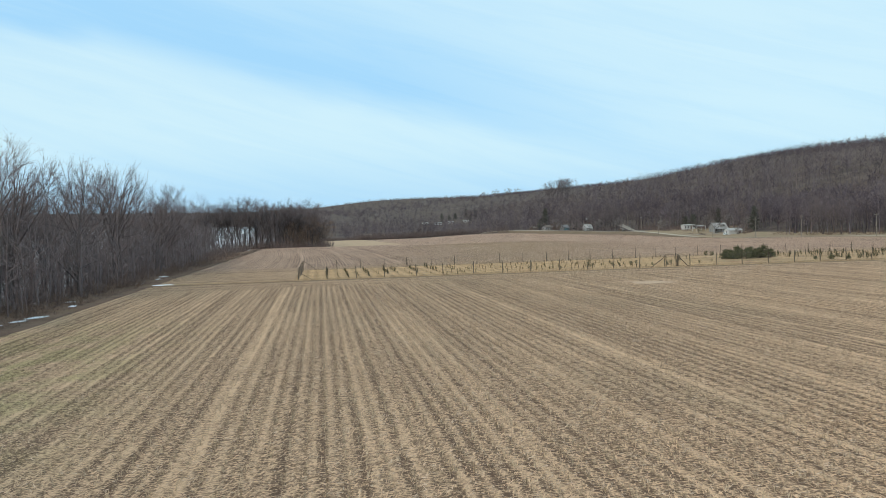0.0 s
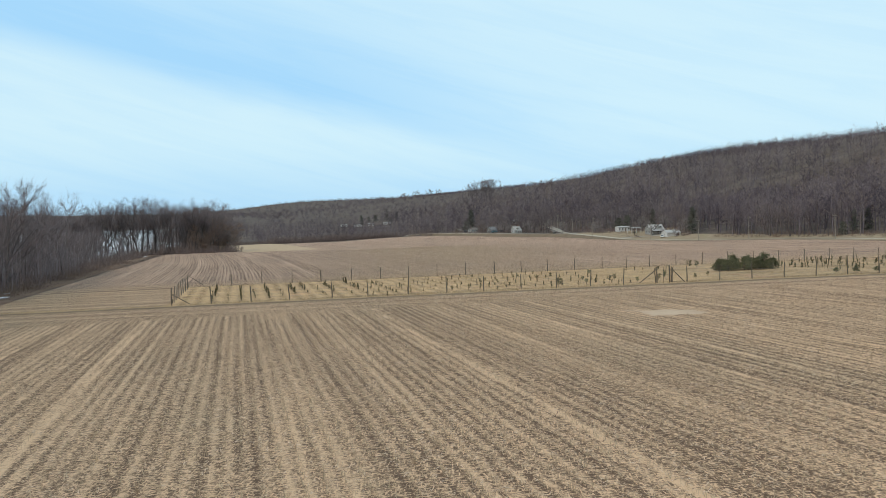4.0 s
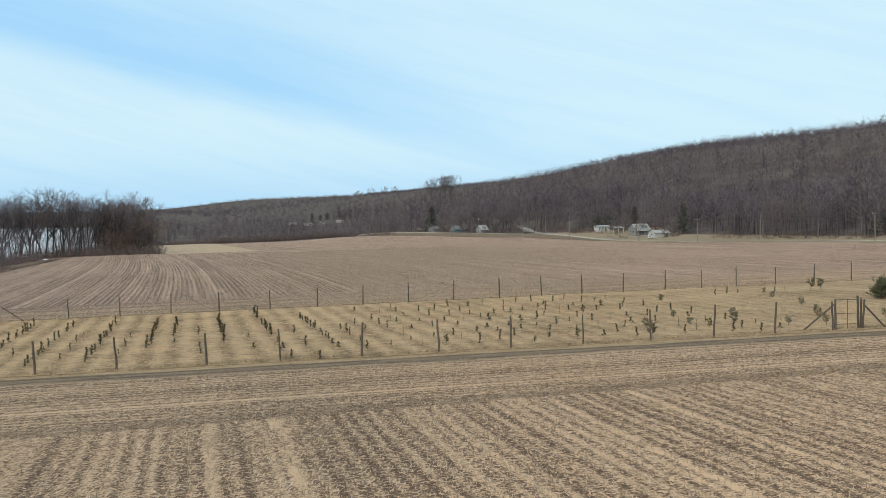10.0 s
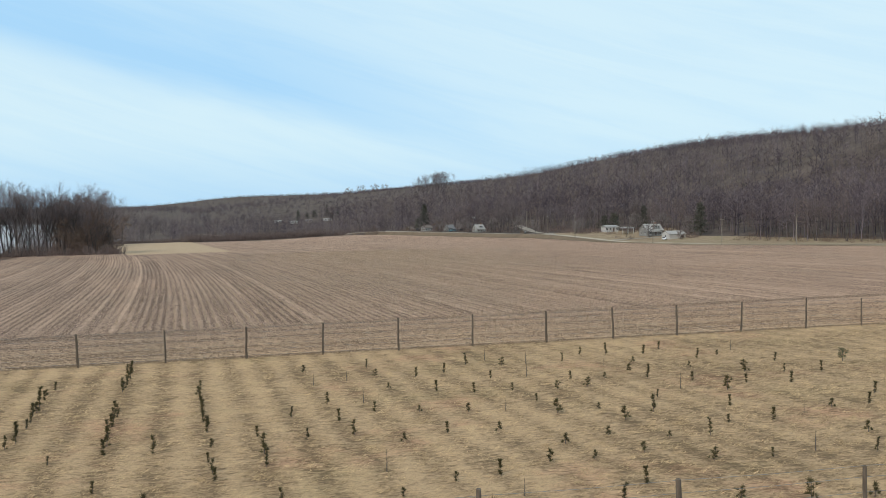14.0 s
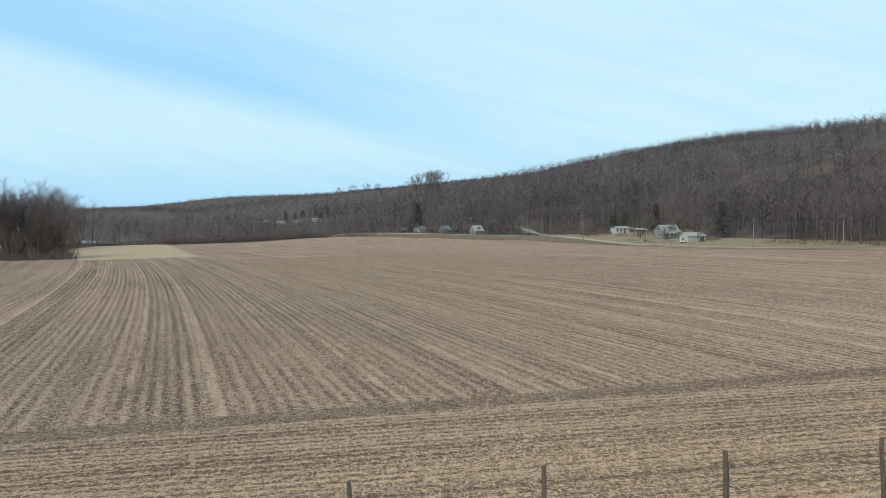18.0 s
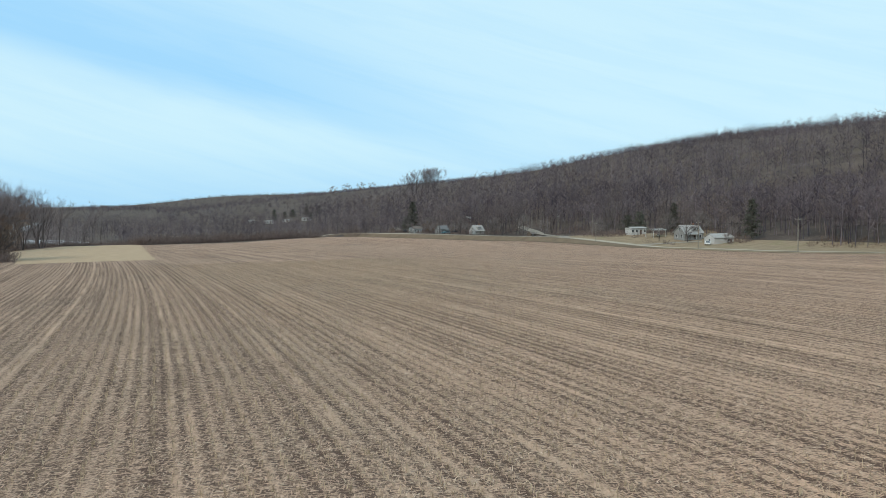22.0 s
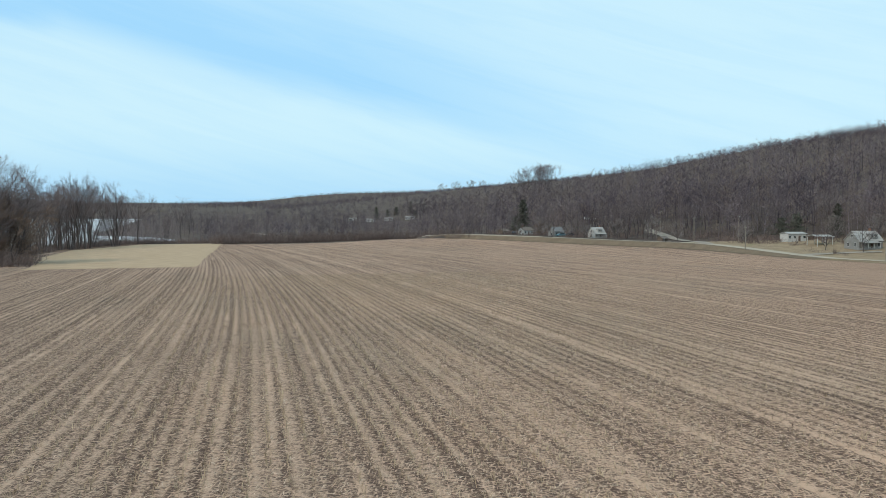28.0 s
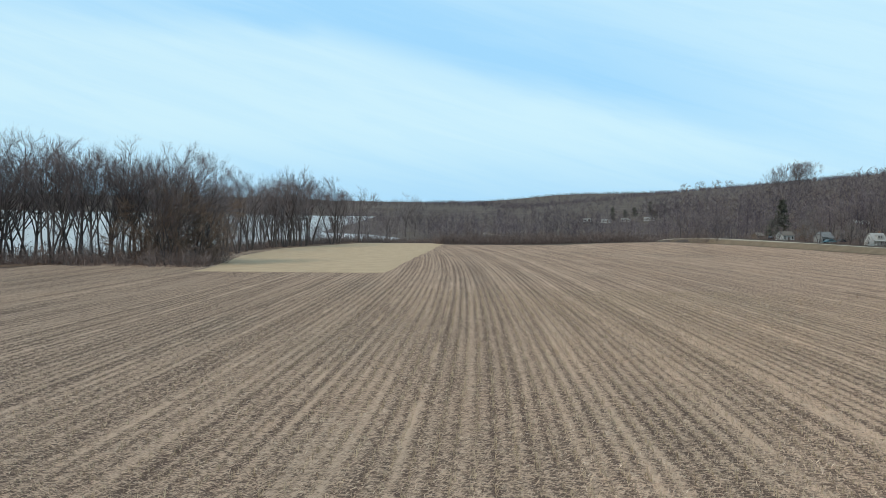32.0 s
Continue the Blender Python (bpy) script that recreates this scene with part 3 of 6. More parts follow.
ROAD = ((238, -150), (233, 150), (229, 330), (229, 430), (228, 500), (227, 550), (218, 592), (205.5, 627), (190, 665), (165, 715), (140, 765), (112, 815), (80, 880), (40, 960))


HILL_ROAD = ((207.5, 619), (214, 650), (221, 682), (226, 712), (231, 742))


def road_x(y):
    return np.interp(y, [p[1] for p in ROAD], [p[0] for p in ROAD])


def in_field(x, y):
    return smooth(-26, -20, x) * (1 - smooth(-4, 0, x - road_x(y))) * smooth(-70, -62, y) * (1 - smooth(748, 758, y))


gx, gy = np.meshgrid(steps((-4600, 400), (-1400, 100), (-600, 40), (-120, 6), (138, 3), (302, 14), (760, 40), (1400, 200), (4600,)),
                     steps((-1500, 150), (-200, 20), (20, 8), (556, 4), (824, 8), (920, 16), (1600, 40), (2800, 100), (4800,)))
sheet("ground", gx, gy, -1.5 * in_field(gx, gy), M_FLOOR, "valley ground under brown leaf litter and rank grass", "ground")


def ruled(west, east, ys, n, wave=0.0):
    """Places between two edges, given as functions of y; wave roughens the edges."""
    ys = np.asarray(ys, float)
    u = np.linspace(0, 1, n)[None]
    a, b = np.array([west(v) for v in ys], float)[:, None], np.array([east(v) for v in ys], float)[:, None]
    if wave:
        a = a + np.array([wave * noise.noise((0.11 * v, 3.1, 0)) + 0.4 * wave * noise.noise((0.6 * v, 9.1, 0)) for v in ys])[:, None]
        b = b + np.array([wave * noise.noise((0.11 * v, 7.7, 0)) + 0.4 * wave * noise.noise((0.6 * v, 1.1, 0)) for v in ys])[:, None]
    return a + (b - a) * u, np.repeat(ys[:, None], n, 1)


def west_edge(y):
    """Where the ploughland ends against the lakeside trees."""
    return float(np.interp(y, (-80, 300, 500, 530, 600, 690, 780), (-30, -32, -35, -34, -26, -17, -8)))


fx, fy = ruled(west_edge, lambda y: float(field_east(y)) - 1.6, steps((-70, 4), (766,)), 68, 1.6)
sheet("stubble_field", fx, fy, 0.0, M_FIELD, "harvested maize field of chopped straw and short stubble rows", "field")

NEAR = (180.0, -0.078)       # fence lines: y = a + b * x
FAR = (223.2, -0.05)
PLOT_W, PLOT_E = -4.35, 152.0


def near_y(x):
    return NEAR[0] + NEAR[1] * x


def far_y(x):
    return FAR[0] + FAR[1] * x


u, s = np.meshgrid(np.linspace(PLOT_W - 0.6, PLOT_E, 300), np.linspace(0, 1, 16))
rag = np.array([0.22 * noise.noise((0.9 * v, 2, 0)) + 0.12 * noise.noise((3.1 * v, 4, 0)) for v in u[0]])[None]
sheet("grass_plot", u, near_y(u) - 0.5 + rag * (1 - s) + s * (far_y(u) - near_y(u) + 1.0), 0.014, M_PLOT, "fenced tree nursery plot of dry matted grass", "plot")
u, s = np.meshgrid(np.linspace(-30.5, 156, 420), np.linspace(0, 1, 6))
wob = np.array([0.5 * noise.noise((0.13 * v, 0, 0)) + 0.35 * noise.noise((1.1 * v, 5, 0)) for v in u[0]])[None]
sheet("farm_track", u, near_y(u) - 5.0 + wob * (1 - s) + s * 4.6, 0.008, M_TRACK, "muddy farm track along the nursery fence", "track")
u, s = np.meshgrid(np.linspace(-31, -5, 14), np.linspace(0, 1, 3))
sheet("mown_strip", u, far_y(u) + s * 1.5, 0.010, M_VERGE, "bare strip between the fence and the lakeside trees", "track")
vx, vy = ruled(lambda y: west_edge(y) - float(np.interp(y, (0, 300, 520, 560, 800), (9, 8, 6, 12, 8))), lambda y: west_edge(y) + 1.0, steps((20, 5), (800,)), 8, 0.8)
sheet("grass_verge", vx, vy, 0.02, M_VERGE, "rank red-brown grass between field and trees", "verge")
hx, hy = ruled(lambda y: float(np.interp(y, (514, 532, 600, 684, 790), (8, 6, -8, -17, -9))), lambda y: float(np.interp(y, (510, 770, 790), (43.5, 33, 32))), steps((513, 3), (790,)), 16, 0.8)
sheet("hay_field", hx, hy, 0.010, M_HAY, "pale cut hay strip beside the ploughland", "field")
tx, ty = np.meshgrid(np.linspace(44.5, 50.0, 12), np.linspace(0, 1, 14))
sheet("bare_patch", tx + 1.5 * np.sin(3 * ty) - 2 + 0.35 * np.sin(9 * ty + tx), 131.5 + 0.4 * np.sin(2.1 * tx) + ty * (8.0 - 0.5 * (tx - 43)), 0.010, M_BARE, "bleached bare patch in the stubble", "patch")

lx, ly = np.meshgrid(np.linspace(-2400, 60, 42), np.linspace(-900, 4200, 60))
lake = big_mesh("lake", np.stack([lx.ravel(), ly.ravel(), np.full(lx.size, LAKE_Z)], 1),
                np.array([(r * 42 + c, r * 42 + c + 1, r * 42 + c + 43, r * 42 + c + 42) for r in range(59) for c in range(41)]), M_WATER)
tagged(new("lake", lake), "pale frozen lake under dull grey-white ice", "lake", kind="structure")


def ribbon(name, centre, width, lift, mat, label, category, n=4):
    """A way along a line of x, y places, smoothed and laid on the land."""
    c = np.array(centre, float)
    t = np.concatenate([[0], np.cumsum(np.hypot(*np.diff(c, axis=0).T))])
    tt = np.arange(0, t[-1], 5.0)
    x, y = np.interp(tt, t, c[:, 0]), np.interp(tt, t, c[:, 1])
    for _ in range(6):
        x[1:-1], y[1:-1] = (x[:-2] + 2 * x[1:-1] + x[2:]) / 4, (y[:-2] + 2 * y[1:-1] + y[2:]) / 4
    dx, dy = np.gradient(x), np.gradient(y)
    k = np.hypot(dx, dy)
    off = np.linspace(-width / 2, width / 2, n)[None]
    xs, ys = x[:, None] - (dy / k)[:, None] * off, y[:, None] + (dx / k)[:, None] * off
    ob = sheet(name, xs, ys, lift, mat, label, category)
    return ob


ribbon("valley_road", ROAD, 5.0, 0.16, M_ROAD, "pale worn country road between field and houses", "road")
ribbon("hill_road", HILL_ROAD, 4.2, 0.26, M_GRAVEL, "gravel side road climbing into the woods", "road")
bx, by = ruled(lambda y: float(field_east(y)) - 3.0, lambda y: float(road_x(y)) - 2.0, steps((566, 4), (800,)), 12, 0.7)
sheet("road_bank", bx, by, 0.10, M_BANK, "dull grass bank between field and road", "bank")
bx, by = ruled(lambda y: float(field_east(y)) - 3.0, lambda y: float(road_x(y)) - 2.0, steps((-66, 4), (570,)), 8, 0.7)
sheet("road_verge", bx, by, 0.08, M_LAWN, "dull tan grass verge between field and road", "verge")
ribbon("driveway", ((222, 581), (232, 583), (240, 580), (246, 575)), 3.4, 0.24, M_GRAVEL, "short gravel driveway", "driveway")
u, s = np.meshgrid(np.linspace(0, 1, 16), np.linspace(330, 640, 60))
sheet("roadside_lawn", road_x(s) + 1.0 + u * (foot_of_hill(s) + 9 - road_x(s)), s, 0.10, M_LAWN, "dull winter lawn between the road and the woods", "lawn")

# ---- woods ----


def bent(p, d, length, n, wander, lift, rng):
    """A crooked line of n pieces from p along d, drawn towards the sky by lift."""
    pts, d = [Vector(p)], Vector(d).normalized()
    for _ in range(n):
        d = (d + Vector((rng.uniform(-1, 1), rng.uniform(-1, 1), rng.uniform(-1, 1))) * wander + Vector((0, 0, lift))).normalized()
        pts.append(pts[-1] + d * (length / n))
    return pts, d


def side_way(d, angle, rng):
    """A direction that leaves d by that many degrees, to a random side."""
    a = d.orthogonal().normalized()
    a.rotate(Matrix.Rotation(rng.uniform(0, 2 * math.pi), 3, d))
    return (d * math.cos(radians(angle)) + a * math.sin(radians(angle))).normalized()


def along_line(pts, f):
    k = min(int(f * (len(pts) - 1)), len(pts) - 2)
    u = f * (len(pts) - 1) - k
    return pts[k].lerp(pts[k + 1], u), (pts[k + 1] - pts[k]).normalized()


def twig(g, p, q, r, rng):
    """One flat sliver of a twig from p to a point at q."""
    d = (q - p).normalized()
    a = d.orthogonal().normalized() * r
    a.rotate(Matrix.Rotation(rng.uniform(0, 6.28), 3, d))
    g.face(p - a, p + a, q)


def to_edge(p, d, height, wide):
    """How far it is from p along d to the rounded outline of a crown."""
    c, r = Vector((0, 0, 0.60 * height)), Vector((wide * height, wide * height, 0.42 * height))
    q = Vector(((p.x - c.x) / r.x, (p.y - c.y) / r.y, (p.z - c.z) / r.z))
    e = Vector((d.x / r.x, d.y / r.y, d.z / r.z))
    k, m = e.dot(e), q.dot(e)
    disc = m * m - k * (q.dot(q) - 1)
    return max((-m + math.sqrt(disc)) / k, 0.0) if disc > 0 else 0.0


def bare_tree(name, height, seed, label, group, fork=0.3, spread=38, limbs=9, stems=1, wide=0.30, low=0.0, mat=None, side=7, fat=1.05):
    """A leafless broadleaf tree: trunk with forking limbs; branches and fine twigs fill a rounded crown."""
    rng = random.Random(seed)
    trunk, crown = Geo(), Geo()
    r0 = height * 0.0158
    for s in range(stems):
        a = 2 * math.pi * s / stems + rng.uniform(-0.4, 0.4)
        lean = Vector((math.cos(a), math.sin(a), 0)) * (0.05 if stems == 1 else rng.uniform(0.16, 0.34))
        base = Vector((0, 0, -0.6)) + (lean * 0.8 if stems > 1 else Vector())
        d0 = (Vector((0, 0, 1)) + lean).normalized()
        pts, _ = bent(base, d0, height * rng.uniform(0.86, 0.94), 8, 0.10, 0.05, rng)
        rr = r0 * (1.0 if stems == 1 else 0.72)
        trunk.tube(pts, [rr * 1.35] + [rr * (1.0 - 0.118 * k) for k in range(1, 9)], 6)
        n_limbs = limbs if stems == 1 else max(5, limbs // 2 + 1)
        for k in range(n_limbs):
            f = fork + (0.93 - fork) * ((k + rng.random()) / n_limbs) ** 1.25
            p, d = along_line(pts, f)
            w = side_way(d, spread * rng.uniform(0.75, 1.35), rng)
            size = min(max(to_edge(p, w, height, wide) * rng.uniform(0.8, 1.0), 0.12 * height), 0.62 * height)
            lp, _ = bent(p, w, size, 5, 0.12, 0.11 - 2 * low, rng)
            lr = max(rr * (0.60 - 0.42 * f), 0.055)
            trunk.tube(lp, [lr * (1 - 0.16 * j) for j in range(6)], 4, False)
            for b in range(side):
                g = 0.22 + 0.78 * (b + rng.random()) / side
                bp, bd = along_line(lp, min(g, 0.99))
                bw = side_way(bd, rng.uniform(20, 50), rng)
                bl = min(max(to_edge(bp, bw, height, wide), 0.07 * height), size * 0.55) * rng.uniform(0.7, 1.1)
                sp, _ = bent(bp, bw, bl, 3, 0.10, 0.10 - low, rng)
                br = max(0.020 * fat, lr * 0.34)
                crown.tube(sp, [br, br * 0.8, br * 0.6, br * 0.4], 3, False)
                for q in range(8):
                    h = 0.12 + 0.88 * (q + rng.random()) / 8
                    tp, td = along_line(sp, min(h, 0.99))
                    e = tp + (side_way(td, rng.uniform(12, 42), rng) + Vector((0, 0, 0.12 - 2 * low))) * height * rng.uniform(0.045, 0.085)
                    twig(crown, tp, e, 0.0145 * fat, rng)
                    for _ in range(4):
                        m = tp.lerp(e, rng.uniform(0.15, 1.0))
                        twig(crown, m, m + side_way((e - tp).normalized(), rng.uniform(14, 44), rng) * height * rng.uniform(0.025, 0.055), 0.0115 * fat, rng)
    ob = thing(name, Matrix(), label, "tree", group)
    part("trunk", trunk, M_BARK, ob)
    part("crown", crown, mat or M_TWIG, ob, "bare brown twigs")
    return ob


def thicket_arrays(seed, height, width):
    """A clump of far woods, branched to the ground."""
    rng, g = random.Random(seed), Geo()
    for k in range(13):
        a, tilt = rng.uniform(0, 6.28), rng.uniform(0.05, 0.8)
        p = Vector((math.cos(a), math.sin(a), 0)) * rng.uniform(0, 0.35) * height - Vector((0, 0, 0.05 * height))
        e = p + Vector((math.cos(a) * tilt, math.sin(a) * tilt, 1)).normalized() * height * rng.uniform(0.7, 1.05)
        twig(g, p, e, width, rng)
        for _ in range(7):
            m = p.lerp(e, rng.uniform(0.1, 1.0))
            twig(g, m, m + side_way((e - p).normalized(), rng.uniform(20, 70), rng) * height * rng.uniform(0.08, 0.2), width, rng)
    return g.arrays()


def small_tree_arrays(seed, height, kind, limbs=9, subs=7, width=0.13, start=0.32, reach=(0.06, 0.13)):
    """One far tree as plain arrays; kind: 'tree' or 'bush'."""
    rng, g = random.Random(seed), Geo()
    if kind == "tree":
        pts, _ = bent((0, 0, -1), (rng.uniform(-0.06, 0.06), rng.uniform(-0.06, 0.06), 1), height * 0.85, 2, 0.06, 0.05, rng)
        r = 0.0078 * height
        g.tube(pts, [r * 1.15, r * 0.8, r * 0.3], 3, False)
        for k in range(limbs):
            f = start + (0.98 - start) * (k + rng.random()) / limbs
            p, d = along_line(pts, f)
            w = side_way(d, rng.uniform(34, 78), rng)
            e = p + w * min(max(to_edge(p, w, height, 0.33), 0.08 * height), 0.36 * height) * rng.uniform(0.75, 1.0)
            twig(g, p, e, 0.06, rng)
            for _ in range(subs):
                m = p.lerp(e, rng.uniform(0.2, 1.0))
                twig(g, m, m + side_way((e - p).normalized(), rng.uniform(20, 75), rng) * height * rng.uniform(*reach) + Vector((0, 0, 0.015 * height)), width * rng.uniform(0.6, 1.2), rng)
    else:
        for k in range(15):
            a = rng.uniform(0, 6.28)
            tilt = rng.uniform(0.05, 1.7)
            p = Vector((math.cos(a), math.sin(a), 0)) * rng.uniform(0, 0.3) * height - Vector((0, 0, 0.2))
            e = p + Vector((math.cos(a) * tilt, math.sin(a) * tilt, 1)).normalized() * height * rng.uniform(0.75, 1.0)
            twig(g, p, e, 0.04, rng)
            for _ in range(6):
                m = p.lerp(e, rng.uniform(0.25, 1.0))
                twig(g, m, m + side_way((e - p).normalized(), rng.uniform(20, 75), rng) * height * rng.uniform(0.10, 0.24), 0.040, rng)
    return g.arrays()


def scatter(name, places, sizes, forms, mat, label, category, seed=1, sink=0.2):
    """Many small trees or bushes joined into one mesh of kind stuff."""
    rng = np.random.RandomState(seed)
    z = ground_z(places[:, 0], places[:, 1]) - sink
    vs, fs, n = [], [], 0
    pick = rng.randint(0, len(forms), len(places))
    for k, (v, f) in enumerate(forms):
        sel = np.where(pick == k)[0]
        if not len(sel):
            continue
        a = rng.uniform(0, 2 * math.pi, len(sel))
        sc, st = sizes[sel], rng.uniform(0.85, 1.2, len(sel))
        x = (v[None, :, 0] * np.cos(a)[:, None] - v[None, :, 1] * np.sin(a)[:, None]) * (sc * st)[:, None] + places[sel, 0][:, None]
        y = (v[None, :, 0] * np.sin(a)[:, None] + v[None, :, 1] * np.cos(a)[:, None]) * (sc * st)[:, None] + places[sel, 1][:, None]
        zz = v[None, :, 2] * sc[:, None] + z[sel][:, None]
        vs.append(np.stack([x, y, zz], 2).reshape(-1, 3))
        fs.append((f[None] + (np.arange(len(sel)) * len(v))[:, None, None] + n).reshape(-1, 3))
        n += len(sel) * len(v)
    return tagged(new(name, big_mesh(name, np.concatenate(vs), np.concatenate(fs), mat)), label, category, kind="stuff")


def spread_over(x0, x1, y0, y1, gap, seed, keep=None):
    """Jittered places on a grid of that gap."""
    rng = np.random.RandomState(seed)
    x, y = np.meshgrid(np.arange(x0, x1, gap), np.arange(y0, y1, gap))
    p = np.stack([x.ravel(), y.ravel()], 1) + rng.uniform(-0.55, 0.55, (x.size, 2)) * gap
    return p if keep is None else p[keep(p[:, 0], p[:, 1])]


ROAD_PTS = np.array(ROAD, float)


def off_road(x, y, gap):
    """True where a place lies farther than gap from the valley road."""
    far = np.full(np.shape(x), 1e9)
    for k in range(len(ROAD_PTS) - 1):
        a, b = ROAD_PTS[k], ROAD_PTS[k + 1]
        t = np.clip(((x - a[0]) * (b[0] - a[0]) + (y - a[1]) * (b[1] - a[1])) / np.sum((b - a) ** 2), 0, 1)
        far = np.minimum(far, np.hypot(x - a[0] - t * (b[0] - a[0]), y - a[1] - t * (b[1] - a[1])))
    return far > gap


CLEAR = ((246, 588, 12), (245, 566, 12), (237, 616, 9), (238, 601, 9), (228, 602, 9), (193, 702, 8), (181, 720, 7), (174, 748, 7), (208, 645, 9), (212, 680, 6), (219, 712, 5), (206, 658, 6), (230, 828, 6), (222, 806, 4), (130, 1092, 5), (146, 1104, 5), (163, 1098, 5), (254, 552, 14), (250, 530, 12), (366, 640, 7))


def wooded(x, y):
    ok = off_road(x, y, 9.0) & (np.abs(x - np.interp(y, [p[1] for p in HILL_ROAD], [p[0] for p in HILL_ROAD])) > 4.5 * ((y > 612) & (y < 748)))
    for cx, cy, r in CLEAR:
        ok &= np.hypot(x - cx, y - cy) > r
    return ok


FAR_TREES = [small_tree_arrays(100 + k, 17, "tree", 9, 16, 0.085, 0.32, (0.03, 0.085)) for k in range(9)]
DIM_TREES = [small_tree_arrays(120 + k, 17, "tree", 8, 10, 0.42, 0.08, (0.03, 0.08)) for k in range(6)]
CREST = [small_tree_arrays(130 + k, 17, "tree", 9, 16, 0.18, 0.12, (0.04, 0.10)) for k in range(6)]
THICKET = [thicket_arrays(180 + k, 13, 0.17) for k in range(7)]
SLOPE_TREES = [small_tree_arrays(190 + k, 19, "tree", 14, 22, 0.055, 0.36, (0.03, 0.085)) for k in range(8)]
SCRUB = [small_tree_arrays(160 + k, 17, "tree", 8, 7, 0.075, 0.06) for k in range(7)]
SAPLINGS = [small_tree_arrays(140 + k, 17, "tree", 12, 10, 0.028, 0.1) for k in range(7)]
BUSHES = [small_tree_arrays(200 + k, 3.0, "bush") for k in range(7)]


def trees(name, p, lo, hi, label, seed, mat=None, forms=None):
    rng = np.random.RandomState(seed)
    scatter(name, p, rng.uniform(lo, hi, len(p)), forms or FAR_TREES, mat or M_WOOD_FAR, label, "woods", seed)


hill_spots = spread_over(160, 690, 150, 1150, 8.0, 1, lambda x, y: (x < foot_of_hill(y) + 362) & ((y > 1.45 * x - 70) | (np.sin(9.1 * x + 5.3 * y) > 0.35)) & ((x > foot_of_hill(y) + 6) | ((y > 640) & (y < 830) & (x > field_east(y) + 42))) & wooded(x, y))
hill_u = (hill_spots[:, 0] - foot_of_hill(hill_spots[:, 1])) / 420    # trees grow shorter towards the windy crest
scatter("hillside_woods", hill_spots, np.random.RandomState(11).uniform(0.55, 1.15, len(hill_spots)) * (1.08 - 0.48 * smooth(0.35, 0.85, hill_u)) * (1 - 0.35 * smooth(930, 1090, hill_spots[:, 1]) * smooth(0.15, 0.4, hill_u)), FAR_TREES, M_WOOD_FAR, "leafless grey-brown woods covering the long hillside", "woods", 11)
trees("ridge_woods", np.concatenate([spread_over(40, 620, 1150, 2300, 19.0, 2, lambda x, y: x > foot_of_hill(y) - 90), spread_over(300, 620, 1150, 2300, 8.5, 69, lambda x, y: np.abs(x - foot_of_hill(y) - 384) < 30)]), 0.30, 0.46,
      "far leafless woods along the sinking ridge", 12, None, DIM_TREES[:3] + THICKET)
trees("far_ridge_woods", spread_over(-150, 620, 2300, 3800, 34.0, 3), 0.5, 0.75, "hazy woods on the farthest ridge", 13, None, THICKET)
trees("valley_woods", spread_over(-70, 300, 800, 1150, 7.2, 4, lambda x, y: (x < foot_of_hill(y) + 6) & ((x > 20) | (y > 930)) & wooded(x, y) & (ground_z(x, y) > LAKE_Z)), 0.4, 0.8,
      "leafless scrub woods on the flat beyond the field", 14, None, SCRUB)
trees("lake_head_woods", spread_over(-900, 60, 1640, 2500, 30.0, 16, lambda x, y: ground_z(x, y) > LAKE_Z + 0.3), 0.55, 0.75, "dark leafless woods round the head of the lake", 17, None, DIM_TREES)
trees("far_shore_woods", spread_over(-900, -560, -200, 1700, 21.0, 5, lambda x, y: ground_z(x, y) > LAKE_Z + 0.3), 0.8, 1.15, "dark leafless woods on the far lake shore", 15, None, DIM_TREES)
trees("crest_woods", spread_over(280, 720, 500, 1250, 5.6, 65, lambda x, y: (np.abs(x - foot_of_hill(y) - 366) < 44) & ((y > 740) | (np.sin(7.7 * x + 3.1 * y) > 0.4))), 0.27, 0.42, "leafless woods closing the crest of the hill", 66, None, CREST[:3] + THICKET)


def bushes(name, p, lo, hi, label, seed, mat=None):
    rng = np.random.RandomState(seed)
    scatter(name, p, rng.uniform(lo, hi, len(p)), BUSHES, mat or M_BRUSH, label, "brush", seed, 0.1)


bushes("field_end_brush", spread_over(30, 150, 768, 806, 2.7, 6, lambda x, y: (y > 772 - 0.02 * x) & wooded(x, y) & (x < 150 - 0.57 * (y - 740) + 20)), 0.9, 2.3, "reddish-brown brush along the far end of the field", 21)
bushes("bank_brush", spread_over(150, 262, 600, 800, 3.6, 12, lambda x, y: (x > field_east(y) + 30) & (x < field_east(y) + 75) & off_road(x, y, 7) & wooded(x, y) & (np.sin(0.19 * x + 0.11 * y) + np.sin(0.07 * x - 0.16 * y) > 0.2)), 0.5, 1.3, "red-brown brush along the road bank and gardens", 27)
bushes("roadside_brush", spread_over(84, 168, 716, 816, 2.3, 13, lambda x, y: (x < road_x(y) - 3.0) & (x > road_x(y) - 7.5) & (y > 742)), 0.5, 0.95, "grey-brown brush between the field end and the road", 28)
bushes("field_end_brush", spread_over(-30, 40, 792, 812, 2.7, 7, lambda x, y: ground_z(x, y) > LAKE_Z), 0.5, 1.4, "brown brush behind the hay strip", 22)
bushes("lakeside_brush", spread_over(-48, -30, 84, 530, 2.9, 8, lambda x, y: x < np.interp(y, (0, 300, 500), (-35, -35.5, -38)) + 1.6 * np.sin(0.21 * y) + 1.2 * np.sin(0.083 * y)), 0.4, 1.4, "brown bare undergrowth along the lakeside trees", 23)
